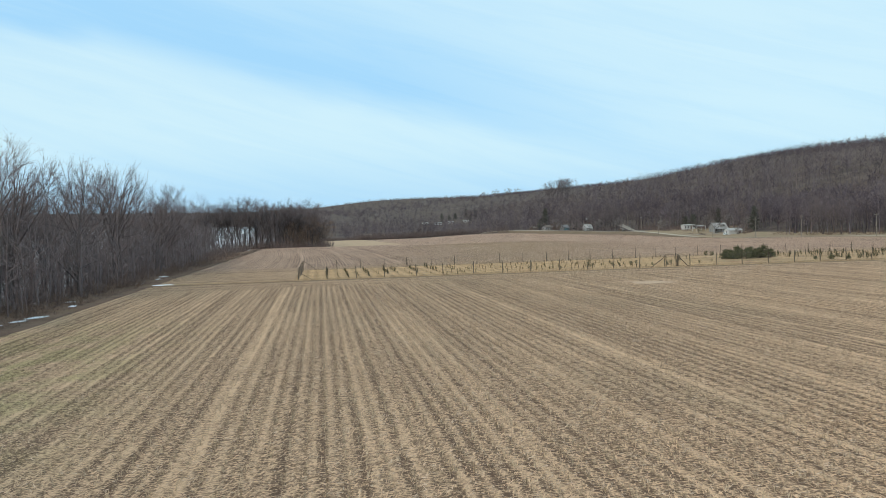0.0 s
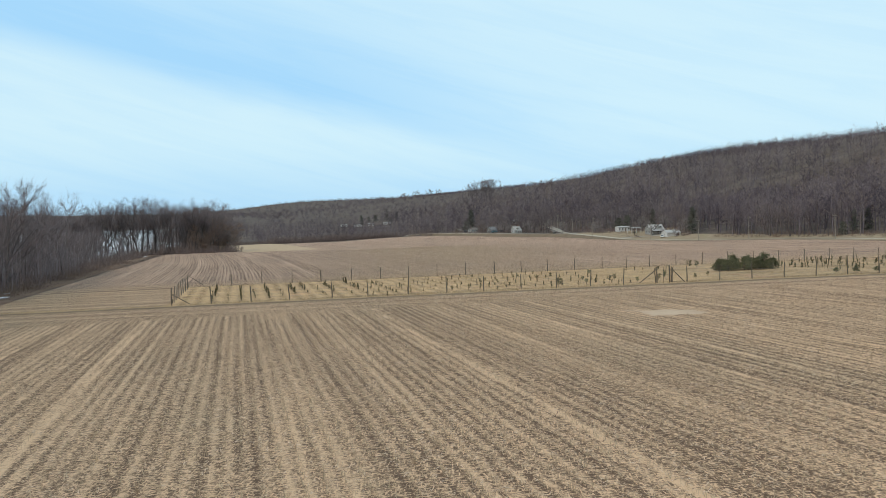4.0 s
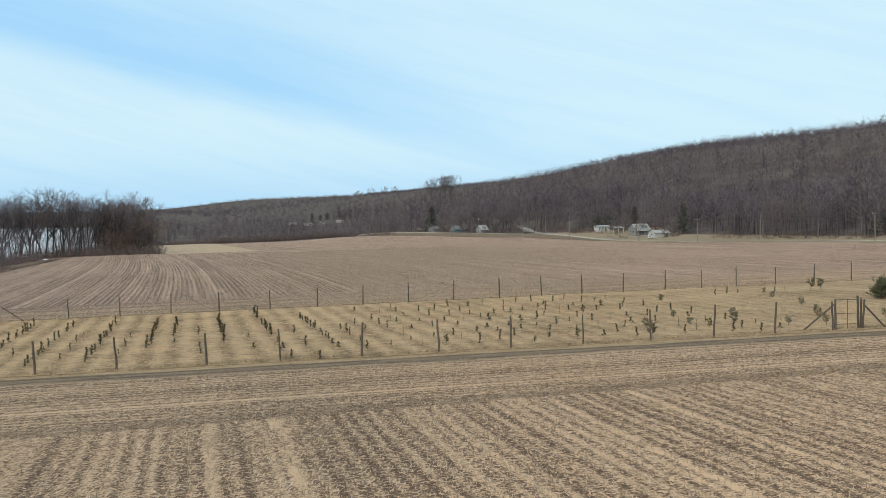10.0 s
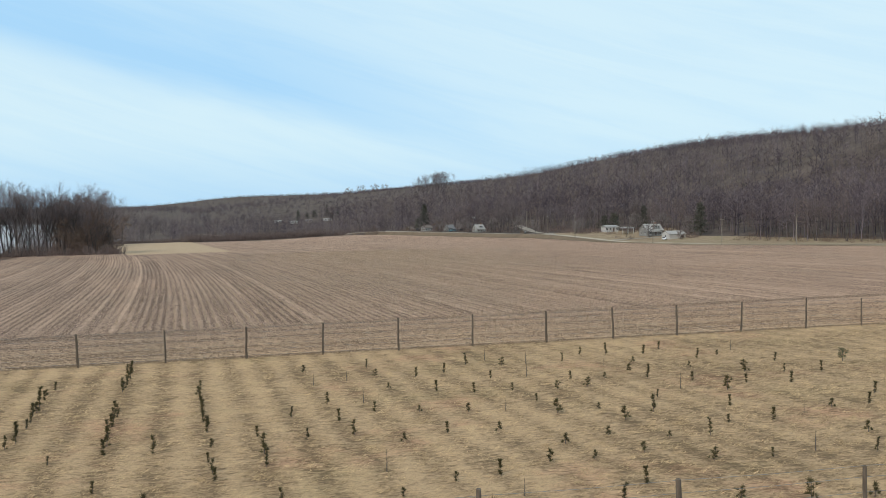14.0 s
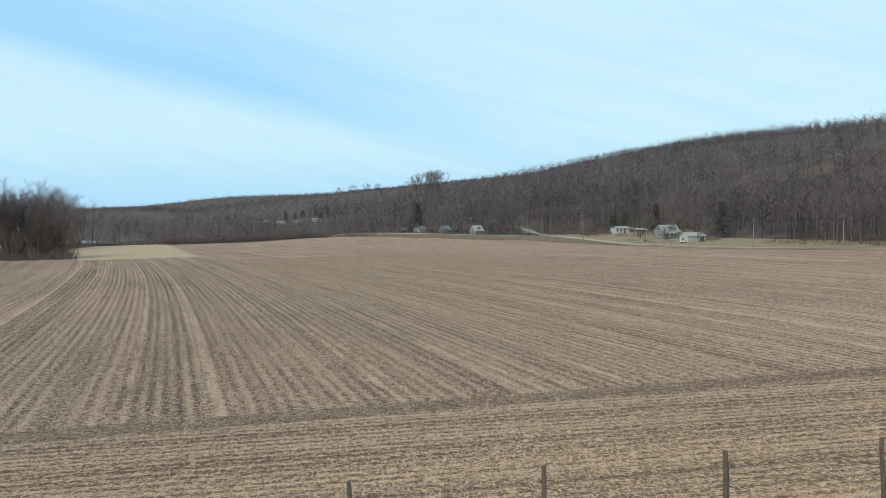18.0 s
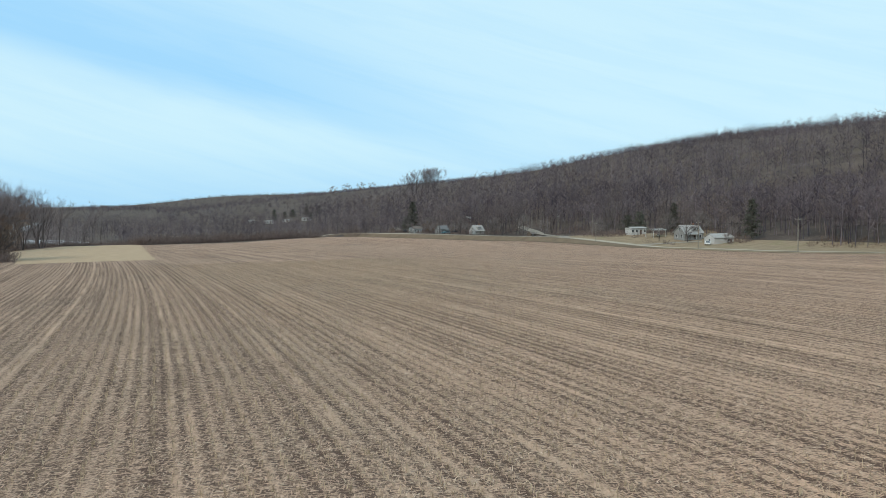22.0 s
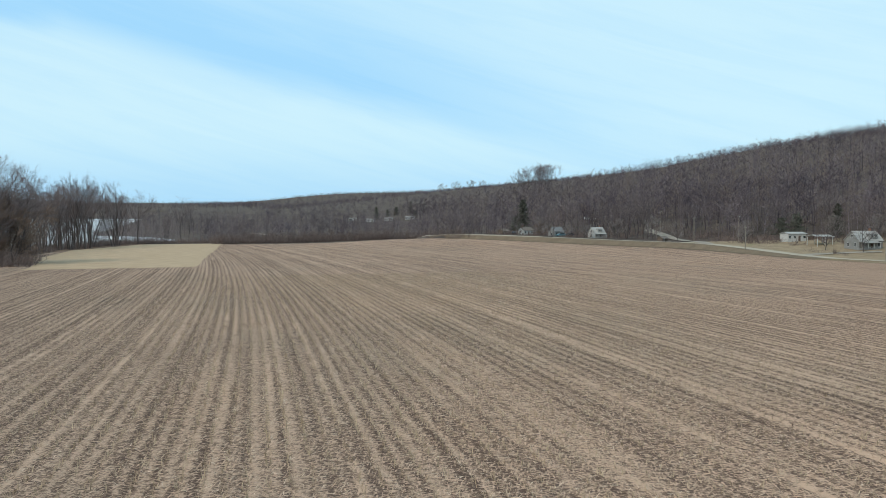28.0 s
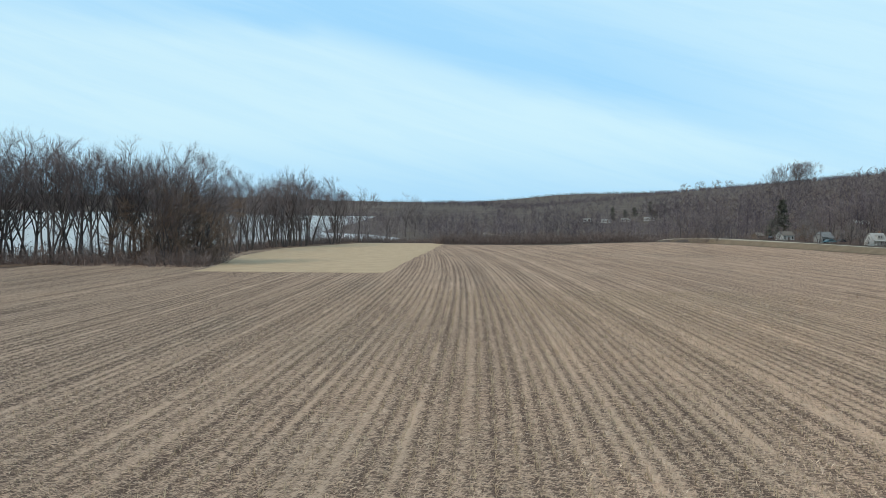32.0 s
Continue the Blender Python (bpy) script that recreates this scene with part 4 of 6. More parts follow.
bushes("lakeside_brush", spread_over(-80, 8, 522, 560, 3.0, 9, lambda x, y: (y > 531 - 0.1 * x - 3) & (x < 6 - 0.16 * (y - 532))), 0.5, 2.0, "grey-brown bare brush at the foot of the tree belt", 24)
bushes("lakeside_brush", spread_over(-50, 4, 556, 800, 3.2, 10, lambda x, y: (x < np.interp(y, (532, 600, 684, 790), (2, -12, -21, -13))) & (x > np.interp(y, (532, 600, 684, 790), (-30, -34, -44, -36))) & (ground_z(x, y) > LAKE_Z)), 0.5, 1.1,
       "brown bare brush beside the hay strip", 25)
bushes("garden_brush", spread_over(214, 262, 546, 640, 2.4, 95, lambda x, y: (np.hypot(x - 250, y - 557) < 5.0) | (np.hypot(x - 227, y - 620) < 8.0) | (np.hypot(x - 232, y - 604) < 3.0) | (np.hypot(x - 256, y - 574) < 4.5)), 0.5, 1.05, "round bare brown shrubs in the gardens", 96)
bushes("garden_brush", spread_over(160, 222, 690, 770, 2.6, 97, lambda x, y: off_road(x, y, 5) & (x > road_x(y)) & (x < road_x(y) + 34) & (np.sin(0.33 * x + 0.2 * y) + np.sin(0.17 * x - 0.23 * y) > 0.15)), 0.4, 1.0, "bare brown shrubs between the small houses", 98)
bushes("hill_foot_brush", spread_over(246, 300, 300, 800, 4.0, 11, lambda x, y: (np.abs(x - foot_of_hill(y) - 6) < 9) & wooded(x, y)), 0.4, 1.0, "reddish brush at the foot of the woods", 26, M_RUSSET)

trees("belt_saplings", spread_over(-66, -37, 84, 330, 3.2, 61), 0.45, 0.9, "dense leafless saplings filling the lakeside belt", 62, M_TWIG, SAPLINGS)
trees("belt_saplings", spread_over(-70, -39, 328, 528, 4.6, 75), 0.35, 0.62, "leafless saplings and scrub between field and lake", 76, M_TWIG, SAPLINGS)
bushes("roadside_brush", spread_over(196, 262, 560, 690, 2.6, 77, lambda x, y: (x > road_x(y) + 4) & (x < road_x(y) + 13) & wooded(x, y) & (np.sin(0.3 * x + 0.21 * y) + np.sin(0.13 * y) > 0.1)), 0.35, 0.85, "brown brush in the gardens along the road", 78)
trees("belt_saplings", spread_over(-98, -2, 536, 562, 6.5, 63, lambda x, y: x < 2 - 0.3 * (y - 536)), 0.3, 0.62, "thin leafless saplings under the tall lakeside trees", 64, M_TWIG, SAPLINGS)
trees("belt_saplings", spread_over(-44, 2, 796, 900, 5.0, 71, lambda x, y: ground_z(x, y) > LAKE_Z - 1), 0.4, 0.8, "leafless saplings behind the hay strip", 72, M_TWIG, SAPLINGS)
bushes("lakeside_brush", spread_over(-50, 0, 800, 900, 3.4, 79, lambda x, y: ground_z(x, y) > LAKE_Z + 0.5), 0.6, 1.5, "brown bare brush behind the hay strip by the lake", 80)
bushes("verge_brush", spread_over(-41, -32.2, 84, 420, 1.9, 73, lambda x, y: np.sin(0.31 * y + 0.5 * x) + np.sin(0.113 * y) + 0.25 * (-34 - x) > 0.35), 0.25, 0.75, "low reddish brush mounds on the verge", 74, M_RUSSET)
trees("belt_saplings", spread_over(-52, -14, 600, 800, 5.5, 67, lambda x, y: (x < np.interp(y, (600, 684, 790), (-18, -25, -15))) & (ground_z(x, y) > LAKE_Z)), 0.4, 0.75, "leafless saplings beside the hay strip", 68, M_TWIG, SAPLINGS)

# single trees of the lakeside belt
foot_spots = spread_over(200, 380, 400, 800, 6.6, 91, lambda x, y: (x > foot_of_hill(y) + 2) & (x < foot_of_hill(y) + 75) & wooded(x, y))
trees("slope_trees", foot_spots, 0.75, 1.15, "tall leafless trees with grey trunks on the lower slope", 92, None, SLOPE_TREES)
flat_spots = spread_over(20, 210, 792, 910, 11.0, 93, wooded)
trees("flat_trees", flat_spots, 0.4, 0.75, "leafless round-crowned trees on the flat beyond the field", 94, None, SLOPE_TREES)
FORMS = [bare_tree("bare_tree", 20, 31, "tall leafless lakeside tree with a dense twiggy crown", "lakeside trees", 0.26, 42, 12, 1, 0.42),
         bare_tree("bare_tree", 21, 32, "tall slender leafless tree with upswept limbs", "lakeside trees", 0.34, 36, 11, 1, 0.35),
         bare_tree("bare_tree", 17, 33, "leafless tree with several grey stems", "lakeside trees", 0.26, 34, 11, 3, 0.44),
         bare_tree("bare_tree", 18, 34, "broad leafless tree with low spreading limbs", "lakeside trees", 0.16, 56, 14, 1, 0.46, 0.04),
         bare_tree("bare_tree", 21, 35, "leafless tree with a forked trunk above the brush", "lakeside trees", 0.28, 40, 13, 2, 0.42),
         bare_tree("bare_tree", 13, 36, "wide low tree with dense russet twigs", "lakeside trees", 0.10, 62, 22, 2, 0.60, 0.06, M_RUSSET, 10, 1.7),
         bare_tree("bare_tree", 9, 37, "round-crowned pale bare garden tree", "garden trees", 0.2, 48, 15, 1, 0.52, 0.0, M_PALE, 9, 1.9)]


def plant(form, x, y, size, turn, name=None):
    ob = copy_thing(FORMS[form], on_ground(x, y, turn, size, 0.1))
    return ob


rng = random.Random(77)
spots = []
for k in range(44):                      # the thick belt beside the first stretch of field
    spots.append((rng.choice((0, 1, 2, 3, 4)), -39 - 14 * rng.random(), 84 + k * 5.2 + rng.uniform(-2.5, 2.5), rng.uniform(0.86, 1.14) * min(1.0, 0.68 + 0.03 * k)))
for k in range(34):
    spots.append((rng.choice((0, 1, 4)), -54 - 16 * rng.random(), 100 + k * 6.6 + rng.uniform(-3, 3), rng.uniform(1.02, 1.24) * (1.0 - 0.004 * k)))
for k in range(24):                      # thinner line against the lake
    spots.append((rng.choice((0, 1, 2)), -46 - 20 * rng.random(), 318 + k * 9 + rng.uniform(-4, 4), rng.uniform(0.58, 0.8)))
for k in range(58):                      # the open belt in front of the water
    u = (k + rng.random()) / 58
    spots.append((rng.choice((0, 1, 4, 2, 0)), -98 + 98 * u, 542 + 17 * rng.random() - 5 * u, rng.uniform(1.28, 1.48) * (1 - 0.38 * u ** 3)))
for k in range(17):                      # a clump beyond, then scattered trees beside the hay strip
    spots.append((rng.choice((2, 4, 0, 1)), -17 - 20 * rng.random(), 690 + 62 * rng.random(), rng.uniform(0.95, 1.32)))
for k in range(10):
    spots.append((rng.choice((2, 4, 0)), -24 - 18 * rng.random(), 590 + k * 16, rng.uniform(0.55, 0.8)))
for k in range(22):                      # taller single trees at the foot of the hillside woods
    y = 430 + 16.0 * k + rng.uniform(-4, 4)
    x = float(foot_of_hill(y)) + rng.choice((1, 5, 9)) + rng.uniform(-3, 3)
    if bool(wooded(np.array(x), np.array(y))):
        spots.append((rng.choice((0, 1, 2, 4)), x, y, rng.uniform(0.7, 1.0)))
for f, x, y, s in spots:
    plant(f, x, y, s, rng.uniform(0, 360))
for f, x, y, s in ((5, -1, 543, 1.0), (5, -8, 549, 0.95), (5, -15, 541, 0.75), (3, 197, 688, 0.5), (2, 186, 705, 0.5), (5, 176, 726, 0.5), (0, 204, 702, 0.8), (4, 190, 722, 0.8), (0, 182, 742, 0.75), (1, 212, 690, 0.85), (3, 160, 733, 0.5), (2, -14, 770, 1.3), (0, -18, 782, 1.25), (4, -26, 768, 1.3), (0, -9, 796, 1.25), (2, -20, 800, 1.3), (4, -13, 752, 1.35), (0, -21, 740, 1.3), (2, 2, 816, 0.75), (5, -7.5, 543, 1.25), (5, -2.5, 547, 1.3), (5, -12, 549, 1.1), (0, -16, 546, 1.3), (4, -10, 552, 1.25), (4, -6, 556, 1.15), (2, -13, 600, 1.05), (4, -15, 620, 1.15), (0, -18, 640, 1.2), (2, -21, 655, 1.2), (4, -4, 548, 1.1), (0, -12, 560, 1.15), (2, -20, 570, 1.1), (4, -24, 588, 1.0), (5, -18, 606, 0.9), (0, -28, 620, 1.1), (2, -27, 650, 1.2), (4, -26, 672, 1.2), (1, -20, 712, 1.4), (4, -17, 720, 1.3), (2, -26, 700, 1.25), (0, 0, 905, 1.2), (3, 4, 914, 1.05),
                   (5, 291, 1738, 0.9), (5, 313, 1742, 1.0), (5, 334, 1735, 0.95), (5, 353, 1746, 0.85), (4, 280, 1146, 1.18), (0, 286, 1152, 1.26), (4, 274, 1150, 1.18), (2, 292, 1148, 1.35), (0, 266, 1156, 1.05), (4, 299, 1155, 1.1), (2, 283, 1140, 1.35), (0, 277, 1158, 1.22), (2, 289, 1160, 1.35), (4, 270, 1144, 1.05),
                   (3, 240.5, 579, 0.64), (3, 234, 590, 0.5), (2, 186, 694, 0.42), (4, 177, 712, 0.5), (0, 168, 744, 0.55), (2, 199, 706, 0.55), (4, 204, 716, 0.7), (0, 190, 738, 0.7), (6, 199, 690, 0.9), (6, 187, 708, 0.85), (6, 209, 676, 1.0), (6, 216, 668, 0.8), (6, 246, 559, 0.5), (6, 186.5, 693, 0.6), (6, 197.5, 691, 0.65), (6, 174.5, 713, 0.6), (6, 184.5, 714, 0.55), (6, 167.5, 733, 0.6), (6, 176, 734, 0.5), (6, 252, 566, 0.55), (6, 221, 622, 0.6), (6, 224, 628, 0.7), (6, 228, 634, 0.8), (6, 246, 606, 1.0), (6, 256, 596, 1.1), (6, 262, 580, 0.9), (6, 176, 728, 0.9), (2, 203, 690, 0.75), (0, 208, 684, 0.7), (2, 148, 752, 0.6), (0, 136, 772, 0.6), (2, 142, 762, 0.55)):
    plant(f, x, y, s, rng.uniform(0, 360))
for k, ob in enumerate(FORMS):           # the first of each kind stands in the belt as well
    ob.matrix_world = on_ground(-56 - 3 * k, 92 + 3.0 * k, 40 * k, 0.9, 0.1)

# ---- nursery: fence, young trees, pines ----


def fence_post(x, y, parent, rng, height=2.25, r=0.062, name="post"):
    """A weathered round post, a little bent and out of true."""
    g = Geo()
    lx, ly = rng.uniform(-0.13, 0.13), rng.uniform(-0.06, 0.06)
    h = height + rng.uniform(-0.12, 0.12)
    bx = rng.uniform(-0.04, 0.04)
    g.tube([(0, 0, -0.3), (lx * 0.3 + bx, ly * 0.3, h * 0.35), (lx * 0.7 - bx * 0.5, ly * 0.7, h * 0.7), (lx, ly, h - 0.02), (lx, ly, h)], [r * 1.12, r * 1.05, r, r * 0.93, r * 0.7], 7)
    ob = part(name, g, M_POST, parent)
    ob.matrix_world = pose(x, y, gz(x, y) + 0.01)
    return ob


def strut(a, b, parent, r=0.06, name="brace"):
    g = Geo()
    a, b = Vector(a), Vector(b)
    g.tube([(0, 0, 0), (b - a) * 0.5 + Vector((0, 0, 0.01)), b - a], [r, r * 0.95, r * 0.85], 6)
    ob = part(name, g, M_POST, parent)
    ob.matrix_world = Matrix.Translation(a)
    return ob


def wire(pts, parent, r=0.007, sag=0.03):
    """One strand from post to post, with a little slack."""
    g, line = Geo(), []
    for k in range(len(pts) - 1):
        a, b = Vector(pts[k]), Vector(pts[k + 1])
        line += [a, a.lerp(b, 0.5) - Vector((0, 0, sag))]
    line.append(Vector(pts[-1]))
    o = Vector(line[0])
    g.tube([p - o for p in line], [r] * len(line), 3, False)
    ob = part("wire", g, M_WIRE, parent)
    ob.matrix_world = Matrix.Translation(o)
    return ob


def fence(label, places, seed, skip=(), heights=(0.25, 0.6, 1.0, 1.4, 1.8, 2.12), tall=2.25):
    rng = random.Random(seed)
    x0, y0 = places[0]
    ob = thing("fence", pose(x0, y0, gz(x0, y0)), label, "fence", "nursery fence")
    bpy.context.view_layer.update()
    for k, (x, y) in enumerate(places):
        if k not in skip:
            fence_post(x, y, ob, rng, tall, rng.uniform(0.056, 0.082))
    for h in heights:
        wire([(x, y, gz(x, y) + h + rng.uniform(-0.03, 0.03)) for x, y in places], ob)
    return ob


GATE_W, GATE_E = 62.9, 65.4
near_w = [(x, near_y(x)) for x in (PLOT_W, 0.9, 6.2, 11.3, 17.1, 22.0, 27.5, 32.9, 38.1, 43.4, 48.5, 53.4, 58.2)] + [(GATE_W, near_y(GATE_W))]
near_e = [(x, near_y(x)) for x in (GATE_E, *np.arange(67.6, PLOT_E + 1, 4.9))]
far_posts = [(x, far_y(x)) for x in (PLOT_W + 0.15, 3.4, 8.7, *(14.0, 19.2, 24.7, 30.0, 35.1, 40.4, 45.7, 51.2, 56.3, 61.3, 66.5, 71.9, 76.7, 81.3), *np.arange(86.6, PLOT_E + 1, 5.26))]
f_near = fence("tall wire deer fence on rough weathered posts", near_w, 5)
f_near_e = fence("tall wire deer fence on rough weathered posts beyond the gate", near_e, 6)
f_far = fence("tall wire deer fence on rough posts behind the plot", far_posts, 7)
n_end = 8
f_end = fence("short end run of wire fence with leaning posts", [(PLOT_W + 0.3 * k / n_end, near_y(PLOT_W) + (far_y(PLOT_W) - near_y(PLOT_W)) * k / n_end) for k in range(1, n_end)], 8)
zc = gz(PLOT_W, near_y(PLOT_W))
strut((PLOT_W + 0.1, near_y(PLOT_W), zc + 1.5), (PLOT_W + 2.5, near_y(PLOT_W + 2.5), zc + 0.1), f_near)
strut((PLOT_W, near_y(PLOT_W) + 0.1, zc + 1.6), (PLOT_W, near_y(PLOT_W) + 3.0, zc + 0.1), f_near)
zf = gz(PLOT_W, far_y(PLOT_W))
strut((PLOT_W + 0.3, far_y(PLOT_W), zf + 2.1), (PLOT_W + 3.2, far_y(PLOT_W + 3), zf + 0.1), f_far)
# gate of two stout doubled posts with leaning braces and a mesh leaf
gz0 = gz(64, near_y(64))
gate = thing("gate", pose(64, near_y(64), gz0), "farm gate of stout posts with leaning braces and wire mesh", "gate")
bpy.context.view_layer.update()
g_rng = random.Random(9)
for x in (GATE_W + 0.28, GATE_E - 0.28, GATE_E - 0.1):
    fence_post(x, near_y(x) + 0.12, gate, g_rng, 2.4, 0.085, "gate_post")
strut((GATE_W + 0.1, near_y(GATE_W), gz0 + 1.9), (GATE_W - 2.3, near_y(GATE_W - 2.3) + 0.1, gz0 + 0.05), gate, 0.075)
strut((GATE_E, near_y(GATE_E), gz0 + 1.9), (GATE_E + 1.9, near_y(GATE_E + 1.9) + 0.1, gz0 + 0.05), gate, 0.075)
for h in (0.4, 1.2, 2.25):
    strut((GATE_W + 0.3, near_y(GATE_W), gz0 + h), (GATE_E - 0.3, near_y(GATE_E), gz0 + h), gate, 0.028, "rail")
strut((64.1, near_y(64.1), gz0 + 0.1), (64.1, near_y(64.1), gz0 + 2.25), gate, 0.03, "stile")


def conifer_geo(height, width, seed, tiers=9, per=6, blade=0.05, bare=0.08, top_heavy=0.0):
    """Stem and needle sprays of a small conifer."""
    rng = random.Random(seed)
    stem, needles = Geo(), Geo()
    stem.tube([(0, 0, -0.08), (rng.uniform(-0.02, 0.02), rng.uniform(-0.02, 0.02), height * 0.55), (0, 0, height)], [0.018 * height ** 0.8 + 0.006, 0.012 * height ** 0.8 + 0.004, 0.003], 5)
    for t in range(tiers):
        f = bare + (1 - bare) * (t + 0.3 * rng.random()) / tiers
        reach = width * ((1 - f) ** 0.8 * (1 - top_heavy) + top_heavy * math.sin(math.pi * min(1, 0.15 + f)) + 0.10)
        a0 = rng.uniform(0, 6.28)
        for k in range(per):
            a = a0 + 2 * math.pi * k / per + rng.uniform(-0.4, 0.4)
            r = reach * rng.uniform(0.6, 1.15)
            p = Vector((0, 0, height * f))
            e = Vector((math.cos(a) * r, math.sin(a) * r, height * f + r * rng.uniform(0.25, 0.8)))
            needles.spike(p, e, blade * rng.uniform(0.8, 1.3))
            for _ in range(2):
                m = p.lerp(e, rng.uniform(0.3, 0.85))
                needles.spike(m, m + side_way((e - p).normalized(), rng.uniform(30, 65), rng) * r * rng.uniform(0.35, 0.6), blade * 0.9)
    needles.spike((0, 0, height * 0.85), (0, 0, height * 1.08), blade * 0.8)
    return stem, needles


def conifer(name, height, width, seed, mat, label, category, group, **kw):
    stem, needles = conifer_geo(height, width, seed, **kw)
    ob = thing(name, Matrix(), label, category, group)
    part("stem", stem, M_BARK, ob)
    part("needles", needles, mat, ob)
    return ob


def seedling_geo(height, width, seed, tufts=6, leaves=12, lean=0.06, leaf=0.13):
    """A young evergreen: crooked stem with uneven tufts of short leafy shoots that point outwards and up."""
    rng = random.Random(seed)
    stem, needles = Geo(), Geo()
    pts, _ = bent((0, 0, -0.06), (rng.uniform(-lean, lean), rng.uniform(-lean, lean), 1), height * 0.95, 4, 0.10, 0.05, rng)
    stem.tube(pts, [0.016, 0.013, 0.011, 0.008, 0.004], 4)
    for t in range(tufts):
        f = 0.16 + 0.84 * (t + rng.uniform(-0.3, 0.3)) / tufts
        p, _ = along_line(pts, min(max(f, 0.05), 0.99))
        a = rng.uniform(0, 6.28)
        out = width * rng.uniform(0.05, 0.75) * (1.35 - 0.95 * f)
        c = p + Vector((math.cos(a) * out, math.sin(a) * out, rng.uniform(0, 0.08)))
        stem.spike(p, c, 0.006)
        for _ in range(int(leaves * 1.5)):
            d = Vector((rng.gauss(0, 0.75), rng.gauss(0, 0.75), rng.gauss(0.75, 0.5))).normalized()
            needles.spike(c - d * 0.02, c + d * leaf * rng.uniform(0.5, 1.35), 0.017)
    return stem, needles


def seedling(height, width, seed, label, **kw):
    stem, needles = seedling_geo(height, width, seed, **kw)
    ob = thing("spruce_seedling", Matrix(), label, "seedling", "planted seedlings")
    part("stem", stem, M_BARK, ob)
    part("needles", needles, M_NEEDLE, ob)
    return ob


def head_pine(height, width, seed, mat, label):
    """A young pine: bare lower stem, open whorls of upswept limbs that end in brushes of needles."""
    rng = random.Random(seed)
    stem, needles = Geo(), Geo()
    pts, _ = bent((0, 0, -0.08), (rng.uniform(-0.05, 0.05), 0, 1), height, 4, 0.05, 0.05, rng)
    stem.tube(pts, [0.032, 0.026, 0.02, 0.014, 0.007], 5)
    for t in range(5):
        f = 0.30 + 0.66 * t / 5
        for k in range(6):
            p, _ = along_line(pts, f)
            a = rng.uniform(0, 6.28)
            r = width * math.sin(math.pi * (0.28 + 0.66 * (f - 0.3))) * rng.uniform(0.6, 1.05)
            e = p + Vector((math.cos(a) * r, math.sin(a) * r, r * rng.uniform(0.3, 0.8)))
            stem.spike(p, e, 0.009)
            for q in (0.55, 0.8, 1.0):
                m = p.lerp(e, q)
                for _ in range(22):
                    d = ((e - p).normalized() * 0.6 + Vector((rng.gauss(0, 0.6), rng.gauss(0, 0.6), rng.gauss(0.25, 0.5)))).normalized()
                    twig(needles, m, m + d * rng.uniform(0.09, 0.20), 0.0095, rng)
    for _ in range(16):
        d = Vector((rng.gauss(0, 0.5), rng.gauss(0, 0.5), 1)).normalized()
        twig(needles, pts[-1] - Vector((0, 0, 0.1)), pts[-1] + d * 0.16, 0.014, rng)
    ob = thing("young_pine", Matrix(), label, "pine", "young pines")
    part("stem", stem, M_BARK, ob)
    part("needles", needles, mat, ob)
    return ob


SEEDLINGS = [seedling(0.80, 0.13, 41, "dark narrow evergreen seedling in the dry grass", tufts=9, leaves=15),
             seedling(0.92, 0.16, 42, "dark upright evergreen seedling with tufted shoots", tufts=10, leaves=14),
             seedling(0.52, 0.15, 43, "small bushy dark evergreen seedling", tufts=6, leaves=15),
             seedling(0.70, 0.36, 44, "low spreading young evergreen with ragged shoots", tufts=12, leaves=10, leaf=0.17),
             seedling(0.66, 0.10, 48, "dark evergreen seedling with a single thick tuft", tufts=6, leaves=18, lean=0.12)]
TWIGGY = conifer("dead_seedling", 0.8, 0.16, 45, M_WEED, "thin leafless seedling stem in the grass", "seedling", "planted seedlings", tiers=4, per=3, blade=0.012)
YOUNG = [head_pine(1.5, 0.52, 46, M_BRONZE, "young bronze-green pine with open whorls"),
         head_pine(1.25, 0.48, 47, M_PINE, "young green pine with open whorls")]


def stand(form, x, y, size, rng):
    return copy_thing(form, pose(x, y, gz(x, y) + 0.01, 0, 0, rng.uniform(0, 360)) @ Matrix.Scale(size, 4))


rng = random.Random(51)
# rows run up the plot every 1.98 m: (row, from, to, gap, least and greatest size)
ROWS_PLANTED = ((-7, 184, 218, 1.6, 0.8, 1.2), (-6, 184, 192, 2.6, 0.6, 0.9), (-5, 183, 216, 1.5, 0.8, 1.2), (-4, 186, 206, 5.0, 0.5, 0.9), (-3, 184, 214, 1.5, 0.8, 1.25), (-2, 188, 204, 5.0, 0.6, 0.9),
                (-1, 190, 214, 1.3, 0.8, 1.2), (0, 193, 213, 2.4, 0.8, 1.1), (1, 184, 200, 4.5, 0.7, 1.0), (2, 191, 213, 1.05, 0.9, 1.25), (3, 180, 202, 6.5, 0.7, 1.0), (4, 195, 218, 1.1, 0.9, 1.2),
                (4, 179, 190, 5.0, 0.9, 1.3), (5, 177, 196, 4.2, 0.8, 1.15), (6, 183, 210, 1.45, 0.8, 1.2), (7, 181, 200, 3.0, 0.8, 1.2), (8, 182, 210, 5.6, 0.6, 0.9))
count = 0
for row, y0, y1, gap, lo, hi in ROWS_PLANTED:
    y = y0 + rng.uniform(0, 1)
    while y < y1:
        if rng.random() < 0.86:
            stand(SEEDLINGS[rng.choice((0, 0, 1, 4, 2, 4))], 14.8 + 1.98 * row + rng.uniform(-0.17, 0.17), y, rng.uniform(lo * 0.85, hi) * 1.04, rng)
            count += 1
        y += gap * rng.uniform(0.6, 1.9)
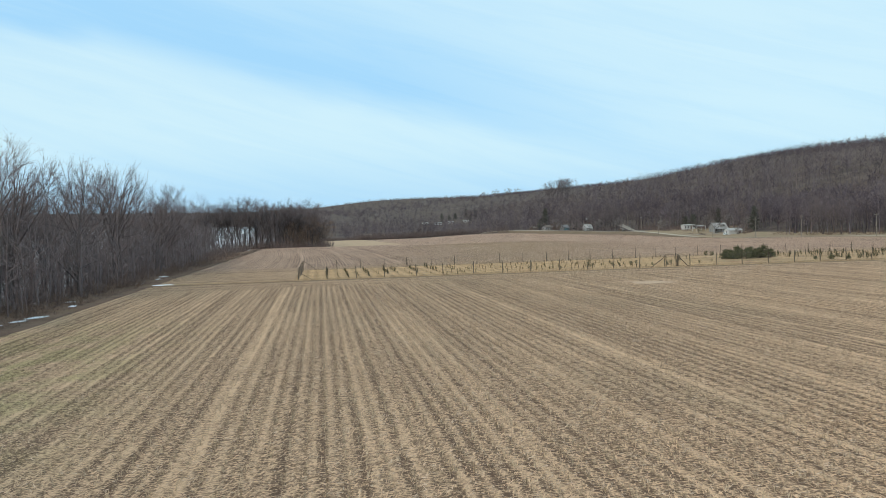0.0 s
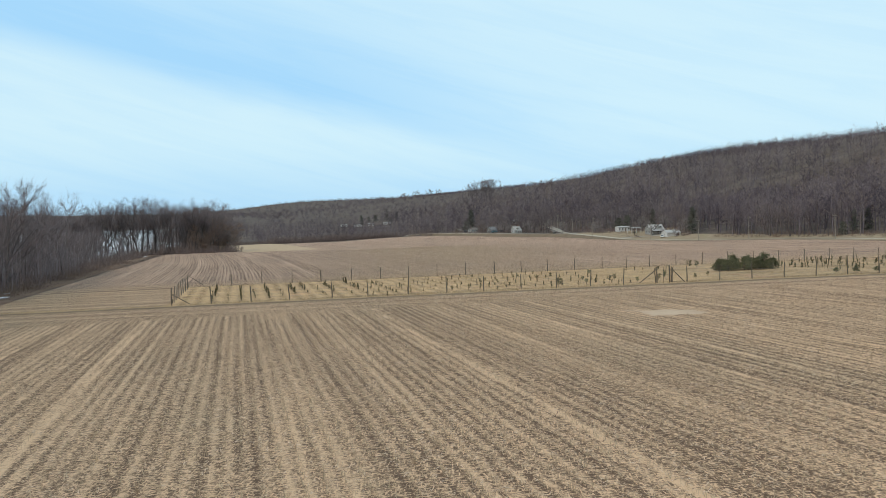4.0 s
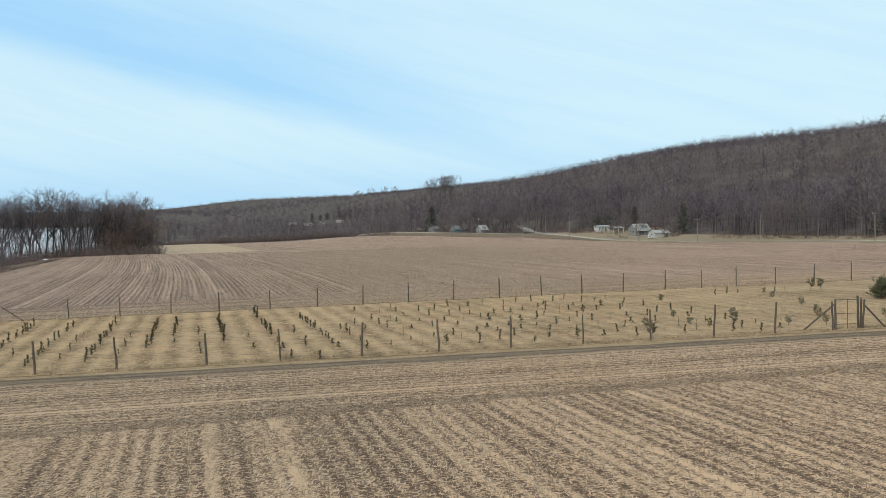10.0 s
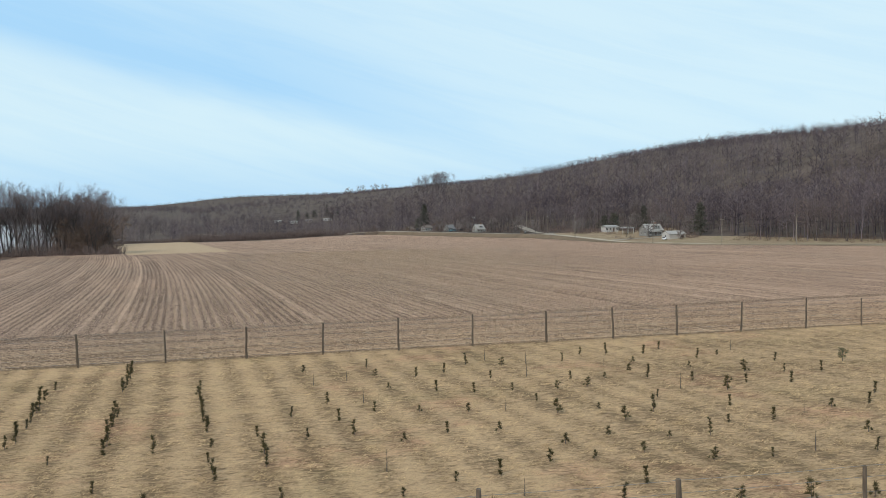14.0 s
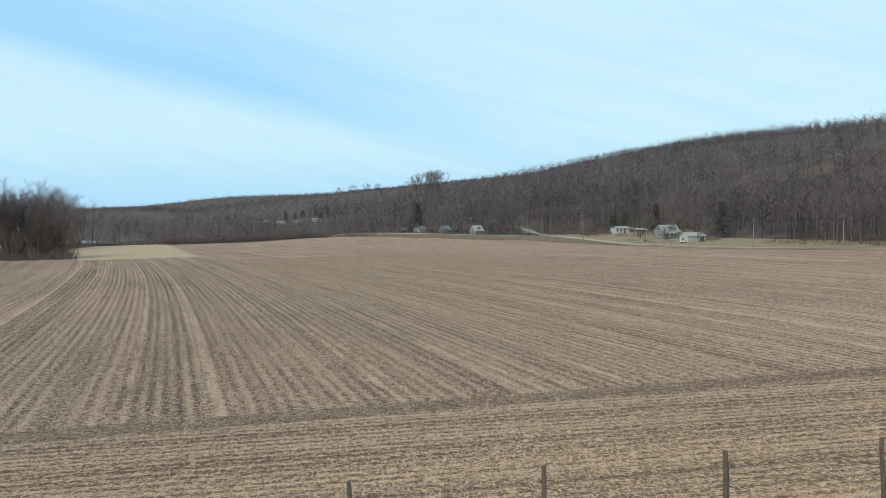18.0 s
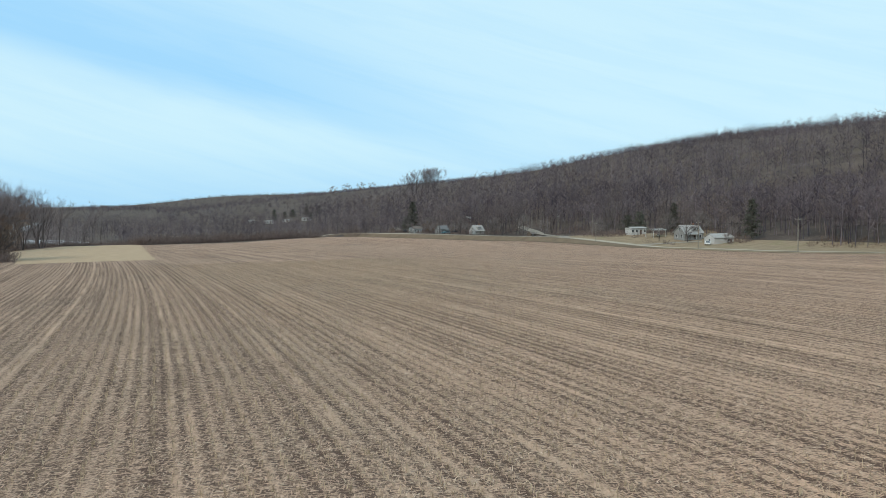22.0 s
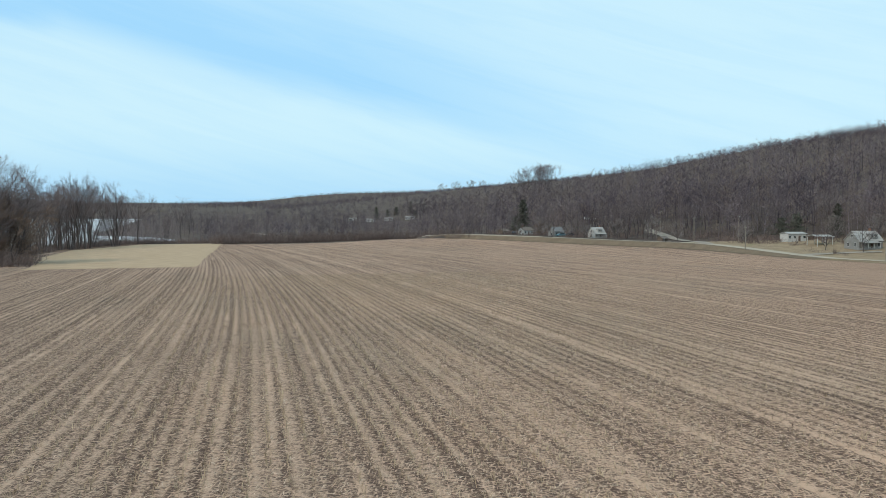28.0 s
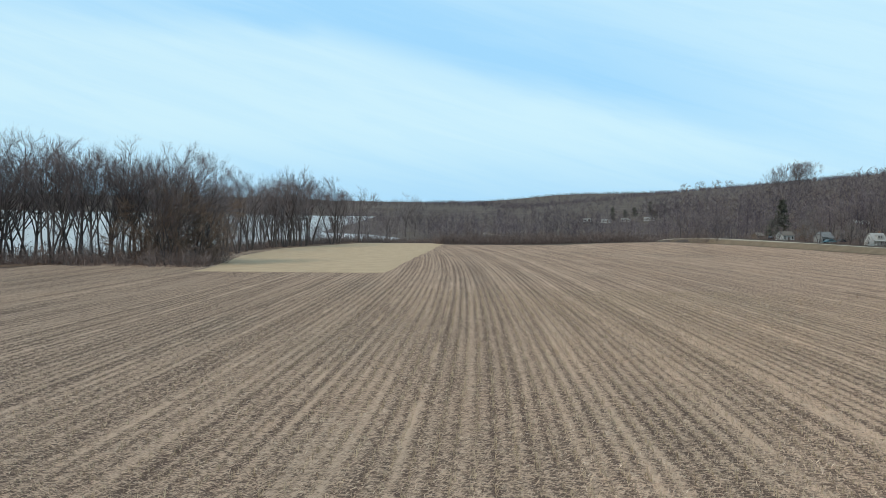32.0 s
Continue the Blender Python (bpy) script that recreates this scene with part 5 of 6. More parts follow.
for row in range(9, 24):                 # thinner planting further along
    y = near_y(14.8 + 1.98 * row) + rng.uniform(1.5, 5)
    while y < 214:
        x = 14.8 + 1.98 * row + rng.uniform(-0.2, 0.2)
        f = SEEDLINGS[rng.choice((0, 1, 2, 2, 3, 4, 4))] if rng.random() < 0.78 else TWIGGY
        stand(f, x, y, rng.uniform(0.65, 1.15), rng)
        count += 1
        y += rng.uniform(2.6, 7.5)
for x, y, s, k in ((49.2, 177.4, 0.98, 0), (51.3, 182.9, 0.85, 0), (55.4, 183.1, 0.75, 1), (58.4, 181.5, 1.0, 0), (57.0, 189.0, 0.8, 1), (61.0, 186.0, 0.95, 0), (63.6, 204.3, 0.9, 1), (62.0, 179.4, 0.8, 1),
                   (66.5, 182.0, 0.9, 0), (69.5, 186.5, 0.85, 1), (64.6, 178.2, 0.8, 0), (71.6, 180.2, 0.75, 0), (72.5, 193.0, 0.85, 1), (76.0, 185.0, 0.7, 0), (74.5, 201.0, 0.8, 0)):
    stand(YOUNG[k], x, y, 0.9 * s if x < 50 else 0.72 * s, rng)
for k, ob in enumerate(SEEDLINGS + [TWIGGY] + YOUNG):
    x, y = 72.0 + 2.0 * k, 208.0 + (k % 3)
    ob.matrix_world = pose(x, y, gz(x, y) + 0.01)
# the rest of the planting, beyond the pines
form = [c.data for k in (0, 1, 4) for c in SEEDLINGS[k].children if c.name.startswith("needles")]
forms = []
for me in form:
    v = np.array([c.co[:] for c in me.vertices])
    forms.append((v, np.array([p.vertices[:] for p in me.polygons if len(p.vertices) == 3])))
spots = np.array([(x + rng.uniform(-0.2, 0.2), near_y(x) + 2 + rng.random() * 40) for x in np.arange(97, 151, 1.98) for _ in range(12)])
ob = scatter("far_seedlings", spots, np.random.RandomState(4).uniform(0.8, 1.5, len(spots)), forms, M_NEEDLE, "dark rows of young conifers beyond the pine clump", "seedlings", 4, -0.05)


def bushy_pine(height, width, seed, label):
    """A dense soft-needled pine, wide to the ground."""
    rng = random.Random(seed)
    stem, limbs, needles = Geo(), Geo(), Geo()
    stem.tube([(0, 0, -0.2), (0.03, 0.02, height * 0.5), (0, 0, height * 0.98)], [0.07, 0.05, 0.01], 6)
    for t in range(11):
        f = 0.06 + 0.92 * t / 11
        for k in range(8):
            a = rng.uniform(0, 6.28)
            r = width * (1.02 - f) ** 0.6 * rng.uniform(0.55, 1.05)
            p = Vector((0, 0, height * f))
            e = Vector((math.cos(a) * r, math.sin(a) * r, height * f + r * rng.uniform(0.05, 0.45)))
            limbs.spike(p, e, 0.02)
            for _ in range(5):
                m = p.lerp(e, rng.uniform(0.35, 1.0))
                for _ in range(9):
                    d = Vector((rng.gauss(0, 1), rng.gauss(0, 1), rng.gauss(0.5, 0.8))).normalized()
                    twig(needles, m, m + d * rng.uniform(0.18, 0.34), 0.035, rng)
    for _ in range(5):                   # upright leaders with bottle-brush needles
        a, r = rng.uniform(0, 6.28), width * rng.uniform(0.0, 0.55)
        p = Vector((math.cos(a) * r, math.sin(a) * r, height * (0.98 - 0.3 * r / width)))
        q = p + Vector((rng.uniform(-0.05, 0.05), rng.uniform(-0.05, 0.05), rng.uniform(0.35, 0.6)))
        limbs.spike(p - Vector((0, 0, 0.4)), q, 0.02)
        for _ in range(40):
            m = p.lerp(q, rng.random())
            twig(needles, m, m + Vector((rng.gauss(0, 0.6), rng.gauss(0, 0.6), 0.7)).normalized() * 0.18, 0.02, rng)
    ob = thing("pine", Matrix(), label, "pine", "pine clump")
    part("stem", stem, M_BARK, ob)
    part("limbs", limbs, M_BARK, ob)
    part("needles", needles, M_PINE, ob)
    return ob


pine_a = bushy_pine(2.9, 1.9, 61, "wide bushy green pine in the nursery plot")
pine_b = bushy_pine(2.4, 2.0, 62, "low dense dark-green pine in the nursery plot")
for k, (x, y, s) in enumerate(((83.0, 195.0, 0.66), (84.6, 194.6, 0.78), (86.0, 195.6, 0.92), (87.4, 194.4, 0.86), (88.9, 195.8, 0.80), (90.3, 194.5, 0.98), (91.6, 195.6, 1.02), (92.6, 194.4, 0.95), (84.0, 195.9, 0.8), (91.0, 197.3, 0.95), (87.0, 197.4, 0.85), (85.2, 196.8, 0.8), (89.3, 197.2, 0.9))):
    m = pose(x, y, gz(x, y) + 0.01, 0, 0, 47 * k) @ Matrix.Diagonal((s * 1.12, s * 1.12, s * 0.98, 1))
    if k == 2:
        pine_a.matrix_world = m
    elif k == 3:
        pine_b.matrix_world = m
    else:
        copy_thing((pine_a, pine_b)[k % 2], m)
for x, y, s in ((97.5, 178.6, 0.42), (100.5, 177.8, 0.36), (95, 180.0, 0.33)):
    copy_thing(pine_b, pose(x, y, gz(x, y) + 0.01, 0, 0, 30) @ Matrix.Scale(s, 4))


# old snow left along the shaded edge of the trees
def snow_patch(x, y, a, b, turn, seed):
    rng = random.Random(seed)
    g, n = Geo(), 18
    radii = [1 + rng.uniform(-0.3, 0.3) for _ in range(n)]
    rings = []
    for f, h in ((1.0, -0.05), (0.85, 0.07), (0.5, 0.13)):
        ring = []
        for k in range(n):
            t = 2 * math.pi * k / n
            px, py = a * f * radii[k] * math.cos(t), b * f * radii[k] * math.sin(t)
            c, s = math.cos(radians(turn)), math.sin(radians(turn))
            wx, wy = px * c - py * s, px * s + py * c
            ring.append((wx, wy, gz(x + wx, y + wy) - gz(x, y) + h + rng.uniform(-0.015, 0.015)))
        rings.append(ring)
    for i in range(2):
        for k in range(n):
            g.face(rings[i][k], rings[i][(k + 1) % n], rings[i + 1][(k + 1) % n], rings[i + 1][k])
    g.face(*rings[2])
    ob = new("snow_patch", g.mesh("snow_patch", M_SNOW))
    ob.location = (x, y, gz(x, y))
    return tagged(ob, "thin leftover patch of old snow by the trees", "snow", "snow patches")


for k, (x, y, a, b, t) in enumerate(((-28.6, 182.0, 2.4, 1.0, 0), (-32.8, 118, 2.0, 0.7, 70), (-33.4, 113, 1.2, 0.5, 60), (-32.9, 135, 1.2, 0.5, 80), (-34.6, 109, 0.9, 0.5, 20), (-34.4, 220, 2.2, 1.0, 80), (-33.4, 208, 1.6, 0.7, 90),
                                     (-36.4, 232, 2.0, 0.8, 90), (-34.6, 190, 1.4, 0.5, 30), (-37.0, 262, 2.6, 0.9, 90), (-36.5, 356, 3.0, 1.0, 90), (-35.4, 144, 0.8, 0.4, 10), (-37.4, 300, 2.0, 0.7, 90), (-36.8, 506, 3.0, 1.2, 90), (-33, 100, 1.0, 0.4, 50))):
    snow_patch(x, y, a, b, t, 300 + k)

# ---- houses, cars, poles ----


def gable_roof(g, w, d, h0, h1, over=0.4, t=0.14):
    """Two roof slabs that meet over the middle; the ridge runs along x."""
    hw, hd = w / 2 + over, d / 2 + over
    drop = (h1 - h0) / (d / 2) * over
    for s in (-1, 1):
        a = [(-hw, s * hd, h0 - drop), (hw, s * hd, h0 - drop), (hw, 0, h1), (-hw, 0, h1)]
        b = [(p[0], p[1], p[2] + t) for p in a]
        g.face(*b[::s]), g.face(*a[::-s])
        for k in range(4):
            g.face(a[k], a[(k + 1) % 4], b[(k + 1) % 4], b[k])


def window_at(house, x, y, z, w, h, ry, trim=None):
    """A framed window on a wall; ry: 0 for walls that face -y or +y, 90 for the gable ends."""
    g = Geo()
    for cx, cz, sx, sz in ((0, h / 2 + 0.05, w + 0.24, 0.12), (0, -h / 2 - 0.05, w + 0.30, 0.12), (-w / 2 - 0.05, 0, 0.12, h), (w / 2 + 0.05, 0, 0.12, h), (0, 0, w, 0.05)):
        g.box((cx, 0, cz), (sx, 0.10, sz))
    ob = part("window", g, trim or M_TRIM, house)
    ob.matrix_local = pose(x, y, z, 0, 0, ry)
    p = Geo()
    p.box((0, 0, 0), (w, 0.05, h))
    part("pane", p, M_GLASS, ob, "dark glass")
    return ob


def house(x, y, turn, w, d, eaves, ridge, wall_mat, roof_mat, label, windows, door=None, chimney=None, porch=None, dormer=None, sink=0.0, size=1.0):
    ob = thing("house", on_ground(x, y, turn, size, sink), label, "house")
    g = Geo()
    g.box((0, 0, (eaves - 0.8) / 2), (w, d, eaves + 0.8))
    for s in (-1, 1):
        g.face(*[(s * w / 2, -d / 2, eaves), (s * w / 2, d / 2, eaves), (s * w / 2, 0, ridge - 0.05)][::s])
    part("wall", g, wall_mat, ob)
    g = Geo()
    gable_roof(g, w, d, eaves, ridge)
    roof = part("roof", g, roof_mat, ob)
    if chimney is not None:
        c = Geo()
        c.box((chimney, 0.3, ridge + 0.2), (0.6, 0.6, 1.6))
        c.box((chimney, 0.3, ridge + 1.05), (0.75, 0.75, 0.14))
        part("chimney", c, M_BRICK, roof, "brick chimney")
    for wx, side, z, ww, hh in windows:
        if side in ("front", "back"):
            window_at(ob, wx, (-d / 2 - 0.02) if side == "front" else d / 2 + 0.02, z, ww, hh, 0)
        else:
            window_at(ob, (-w / 2 - 0.02) if side == "west" else w / 2 + 0.02, wx, z, ww, hh, 90)
    if door:
        g = Geo()
        g.box((door[0], -d / 2 - 0.03, 1.05), (0.95, 0.08, 2.05))
        dd = part("door", g, M_DOOR, ob)
        k = Geo()
        k.box((door[0] + 0.36, -d / 2 - 0.10, 1.0), (0.06, 0.07, 0.06))
        part("door_handle", k, M_STEEL, dd)
    if porch:
        px, pw, pd = porch
        g = Geo()
        g.box((px, -d / 2 - pd / 2, 0.1), (pw, pd, 0.5))
        part("porch_floor", g, M_GREY, ob)
        g = Geo()
        a = [(px - pw / 2 - 0.2, -d / 2 - pd - 0.25, 2.45), (px + pw / 2 + 0.2, -d / 2 - pd - 0.25, 2.45), (px + pw / 2 + 0.2, -d / 2 - 0.01, 2.95), (px - pw / 2 - 0.2, -d / 2 - 0.01, 2.95)]
        b = [(p[0], p[1], p[2] + 0.15) for p in a]
        g.face(*b), g.face(*a[::-1])
        for k in range(4):
            g.face(a[k], a[(k + 1) % 4], b[(k + 1) % 4], b[k])
        part("porch_roof", g, roof_mat, ob)
        n = max(2, int(pw / 2.2) + 1)
        for k in range(n):
            g = Geo()
            g.box((px - pw / 2 + 0.1 + (pw - 0.2) * k / (n - 1), -d / 2 - pd + 0.1, 1.4), (0.14, 0.14, 2.15))
            part("porch_post", g, M_TRIM, ob)
        g = Geo()
        for z in (0.75, 1.2):
            g.box((px, -d / 2 - pd + 0.1, z), (pw, 0.05, 0.07))
        part("porch_rail", g, M_TRIM, ob)
    if dormer:
        dx, dw, dh = dormer
        zb = eaves + 0.25 * (ridge - eaves)
        g = Geo()
        g.box((dx, -d * 0.27, zb + dh / 2), (dw, d * 0.40, dh))
        dm = part("dormer", g, wall_mat, ob)
        g = Geo()
        g.box((dx, -d * 0.27, zb + dh + 0.07), (dw + 0.5, d * 0.40 + 0.5, 0.14))
        part("dormer_roof", g, roof_mat, dm)
        for k in (-1, 1):
            window_at(ob, dx + k * dw * 0.24, -d * 0.27 - d * 0.20 - 0.02, zb + dh * 0.55, dw * 0.28, dh * 0.5, 0)
    return ob


def flat_house(x, y, turn, w, d, h, wall_mat, roof_mat, label, openings, name="mobile_home", category="mobile home"):
    """A long low house with a shallow roof, or an open shelter when it has no walls."""
    ob = thing(name, on_ground(x, y, turn), label, category)
    g = Geo()
    gable_roof(g, w, d, h, h + 0.5, 0.25)
    part("roof", g, roof_mat, ob)
    if openings is None:
        for px in (-w / 2 + 0.2, 0, w / 2 - 0.2):
            for py in (-d / 2 + 0.2, d / 2 - 0.2):
                g = Geo()
                g.box((px, py, h / 2 - 0.2), (0.16, 0.16, h + 0.4))
                part("post", g, M_TRIM, ob)
    else:
        g = Geo()
        g.box((0, 0, h / 2 - 0.15), (w, d, h + 0.3))
        part("wall", g, wall_mat, ob)
        for wx, ww, hh in openings:
            window_at(ob, wx, -d / 2 - 0.02, h * 0.58, ww, hh, 0)
        g = Geo()
        g.box((w * 0.12, -d / 2 - 0.03, 1.05), (0.9, 0.08, 2.0))
        part("door", g, M_DOOR, ob)
    return ob


W1 = ((-2.6, "front", 1.5, 1.0, 1.3), (2.8, "front", 1.5, 1.0, 1.3), (0.0, "west", 1.5, 1.0, 1.3), (-1.4, "east", 1.5, 0.9, 1.3), (1.4, "east", 1.5, 0.9, 1.3), (0.0, "west", 4.2, 0.9, 1.1), (0.0, "east", 4.2, 0.9, 1.1))
house(193.5, 701, 20, 8.4, 7.2, 3.0, 6.6, M_WHITE, M_ROOF_LIGHT, "white cottage with a steep pale roof and front porch", W1, (0.3, 0), 2.4, (0, 7.6, 1.8), (0, 3.2, 1.5), size=0.67)
house(181, 720, 24, 7.2, 6.6, 3.2, 5.6, M_GREY, M_ROOF, "grey-blue house with a dark shingle roof", W1, (-0.4, 0), None, (1.6, 3.6, 1.6), size=0.72)
house(174, 748, 24, 8.0, 6.4, 2.8, 4.9, M_WHITE, M_ROOF_BROWN, "small white house with a brown roof", W1[:5], (0.2, 0), -2.2, size=0.7)
house(165, 756, 40, 6.0, 5.0, 2.4, 4.0, M_BROWN, M_ROOF_BROWN, "low brown-boarded outbuilding by the trees", W1[:1], (1.0, 0), size=0.65)
# grey siding here puts the shade on the farmhouse's facing wall into its colour
house(246, 588, 8, 11.0, 8.4, 3.4, 6.8, M_GREY, M_ROOF_LIGHT, "farmhouse with walls greyed for shade, light roof and white pillared porch",
      ((-3.8, "front", 1.6, 1.0, 1.4), (3.8, "front", 1.6, 1.0, 1.4), (-2.0, "west", 1.6, 0.95, 1.4), (2.0, "west", 1.6, 0.95, 1.4), (0.0, "west", 4.9, 1.0, 1.2), (-2.0, "east", 1.6, 0.95, 1.4), (2.0, "east", 1.6, 0.95, 1.4)), (0.4, 0), 3.0, (-1.6, 8.4, 2.3), (1.5, 3.8, 1.6), size=0.82)
house(246, 565.5, 8, 10.5, 7.0, 2.7, 4.3, M_WHITE, M_ROOF_LIGHT, "white garage with a low pale roof", ((2.6, "front", 1.5, 1.2, 1.0), (0.0, "west", 1.5, 0.9, 1.1)), (3.6, 0), size=0.85)
flat_house(237.5, 617, 14, 8.0, 4.2, 2.7, M_WHITE, M_ROOF_LIGHT, "white mobile home with several small windows", ((-3.4, 1.0, 0.9), (-1.2, 1.0, 0.9), (3.2, 1.2, 0.9)))
flat_house(239, 602, 14, 7.0, 5.0, 2.9, M_BEIGE, M_ROOF_LIGHT, "open carport with a pale flat roof", None, "carport", "carport")
shed = house(206, 658, 30, 5.2, 4.0, 2.0, 3.3, M_BROWN, M_ROOF_BROWN, "dark brown roadside shed with a sagging roof", ((-0.8, "front", 1.2, 0.9, 0.7),), (1.2, 0), size=0.62)
house(230, 828, 10, 8.5, 5.5, 3.4, 5.2, M_BROWN, M_ROOF_LIGHT, "brown cabin half hidden among bare trees", W1[:3], (0.5, 0), size=0.8)
for x, y, t, w, lab in ((130, 1092, 6, 9, "long low white house across the valley"), (146, 1104, -8, 8, "white house with a pale roof across the valley"), (163, 1098, 4, 9, "low pale house beside dark conifers"), (117, 1108, 12, 7, "small pale house among far trees")):
    flat_house(x, y, t, w * 0.8, 6.0, 2.0, M_WHITE, M_ROOF_LIGHT, lab, ((-2.2, 1.0, 0.8), (2.6, 1.0, 0.8)), "house", "house")


def car(x, y, turn, paint, label):
    ob = thing("car", on_ground(x, y, turn) @ pose(0, 0, 0.1), label, "car", "parked cars")
    prof = [(-2.2, 0.35), (-2.25, 0.75), (-1.5, 0.9), (-0.85, 1.42), (0.95, 1.45), (1.75, 0.95), (2.25, 0.85), (2.28, 0.35)]
    g = Geo()
    for k in range(len(prof)):
        a, b = prof[k], prof[(k + 1) % len(prof)]
        g.face((a[0], -0.86, a[1]), (b[0], -0.86, b[1]), (b[0], 0.86, b[1]), (a[0], 0.86, a[1]))
    g.face(*[(p[0], -0.86, p[1]) for p in prof][::-1])
    g.face(*[(p[0], 0.86, p[1]) for p in prof])
    part("body", g, paint, ob)
    for s in (-1, 1):
        g = Geo()
        g.face(*[(-1.1, s * 0.87, 0.98), (1.25, s * 0.87, 0.98), (0.85, s * 0.87, 1.36), (-0.75, s * 0.87, 1.36)][::s])
        part("side_window", g, M_GLASS, ob)
        for wx in (-1.4, 1.4):
            g = Geo()
            g.tube([(wx, s * 0.70, 0.33), (wx, s * 0.90, 0.33)], [0.33, 0.33], 12)
            wheel = part("wheel", g, M_TYRE, ob)
            g = Geo()
            g.tube([(wx, s * 0.89, 0.33), (wx, s * 0.915, 0.33)], [0.2, 0.18], 10)
            part("rim", g, M_STEEL, wheel)
    for ends, z0 in (((-1.47, -0.88), 0.92), ((1.70, 0.98), 0.99)):
        g = Geo()
        g.face((ends[0], -0.7, z0), (ends[0], 0.7, z0), (ends[1], 0.62, 1.41), (ends[1], -0.62, 1.41))
        sc = part("windscreen", g, M_GLASS, ob)
        sc.location.z = 0.02
    return ob


car(239.5, 562.5, 60, M_CARW, "white car parked beside the garage")
car(181.5, 714, 20, M_CART, "teal-blue car parked in front of the grey house")
car(186, 716, 40, M_CARD, "dark car parked in front of the grey house")
car(168.5, 748, 70, M_CARD, "dark car parked by the outbuilding")


def utility_pole(x, y, height, turn, arm=True, lean=0.0):
    ob = thing("utility_pole", on_ground(x, y, turn), "weathered timber utility pole carrying wires", "utility pole", "utility poles")
    g = Geo()
    g.tube([(0, 0, -0.5), (lean * 0.5, 0, height * 0.5), (lean, 0, height)], [0.17, 0.145, 0.11], 8)
    part("pole", g, M_POLE, ob)
    if arm:
        g = Geo()
        g.box((lean, 0, height - 0.7), (2.2, 0.11, 0.13))
        part("crossarm", g, M_POLE, ob)
        for k in (-1.0, 0.45, 1.0):
            g = Geo()
            g.tube([(lean + k, 0, height - 0.63), (lean + k, 0, height - 0.52), (lean + k, 0, height - 0.40)], [0.03, 0.07, 0.035], 7)
            part("insulator", g, M_CERAMIC, ob)
    return ob


POLES = ((226, 318, 9.5), (226, 378, 9.6), (228, 446, 10.4), (223, 485, 10.2), (223, 541, 9.8), (211.5, 600, 8.0), (223.5, 630, 9.6), (223.5, 669, 9.6), (231.5, 725, 9.6))
for k, (x, y, h) in enumerate(POLES):
    utility_pole(x, y, h, 10 if k < 5 else 40, True, 0.15 * (-1) ** k)


def cable(a, b, sag, label="thin sagging overhead cable between poles"):
    a, b = Vector(a), Vector(b)
    g, n = Geo(), 10
    line = [(b - a) * (k / n) - Vector((0, 0, sag * 4 * (k / n) * (1 - k / n))) for k in range(n + 1)]
    g.tube(line, [0.022] * (n + 1), 3, False)
    ob = new("cable", g.mesh("cable", M_TYRE))
    ob.location = a
    return tagged(ob, label, "cable", "overhead cables")


for k in range(len(POLES) - 1):
    (xa, ya, ha), (xb, yb, hb) = POLES[k], POLES[k + 1]
    cable((xa, ya, gz(xa, ya) + ha - 0.45), (xb, yb, gz(xb, yb) + hb - 0.45), 0.9)
    cable((xa, ya, gz(xa, ya) + ha - 2.0), (xb, yb, gz(xb, yb) + hb - 2.0), 1.1)


def big_conifer(height, width, seed, label):
    """A tall dark spruce or pine with drooping, uneven tiers."""
    rng = random.Random(seed)
    trunk, crown = Geo(), Geo()
    trunk.tube([(0, 0, -0.4), (0.1, 0.05, height * 0.5), (0, 0, height)], [height * 0.016, height * 0.011, 0.03], 6)
    for t in range(20):
        f = 0.12 + 0.86 * t / 20
        for k in range(7):
            a = rng.uniform(0, 6.28)
            r = width * (1.06 - f) ** 0.55 * rng.uniform(0.35, 1.15)
            p = Vector((0, 0, height * f))
            e = Vector((math.cos(a) * r, math.sin(a) * r, height * f - r * rng.uniform(-0.15, 0.3)))
            crown.spike(p, e, 0.10)
            for _ in range(7):
                m = p.lerp(e, rng.uniform(0.3, 1.0))
                d = Vector((rng.gauss(0, 1), rng.gauss(0, 1), rng.gauss(-0.3, 0.5))).normalized()
                twig(crown, m, m + d * rng.uniform(0.6, 1.3), 0.20, rng)
    ob = thing("conifer", Matrix(), label, "conifer", "dark conifers")
    part("trunk", trunk, M_BARK, ob)
    part("crown", crown, M_SPRUCE, ob)
    return ob


spruce = big_conifer(13, 3.6, 91, "tall dark conifer among the bare trees")
pine_tall = big_conifer(10.0, 5.4, 92, "broad dark conifer beside the houses")
for k, (x, y, s, form) in enumerate(((176, 762, 1.35, spruce), (172.5, 764, 0.9, pine_tall), (243, 636, 1.0, pine_tall), (247, 632, 1.15, pine_tall), (268, 640, 0.8, spruce), (257, 561, 0.92, spruce), (252, 412, 0.7, pine_tall), (258, 413, 0.62, spruce), (263, 411, 0.66, spruce), (136, 1106, 0.7, spruce),
                                     (168, 1106, 0.8, pine_tall), (150, 1150, 0.75, pine_tall), (158, 1154, 0.9, pine_tall), (170, 1149, 0.7, spruce), (182, 1152, 0.95, pine_tall))):
    m = on_ground(x, y, 61 * k, s, 0.1)
    if k < 2:
        form.matrix_world = m
    else:
        copy_thing(form, m)

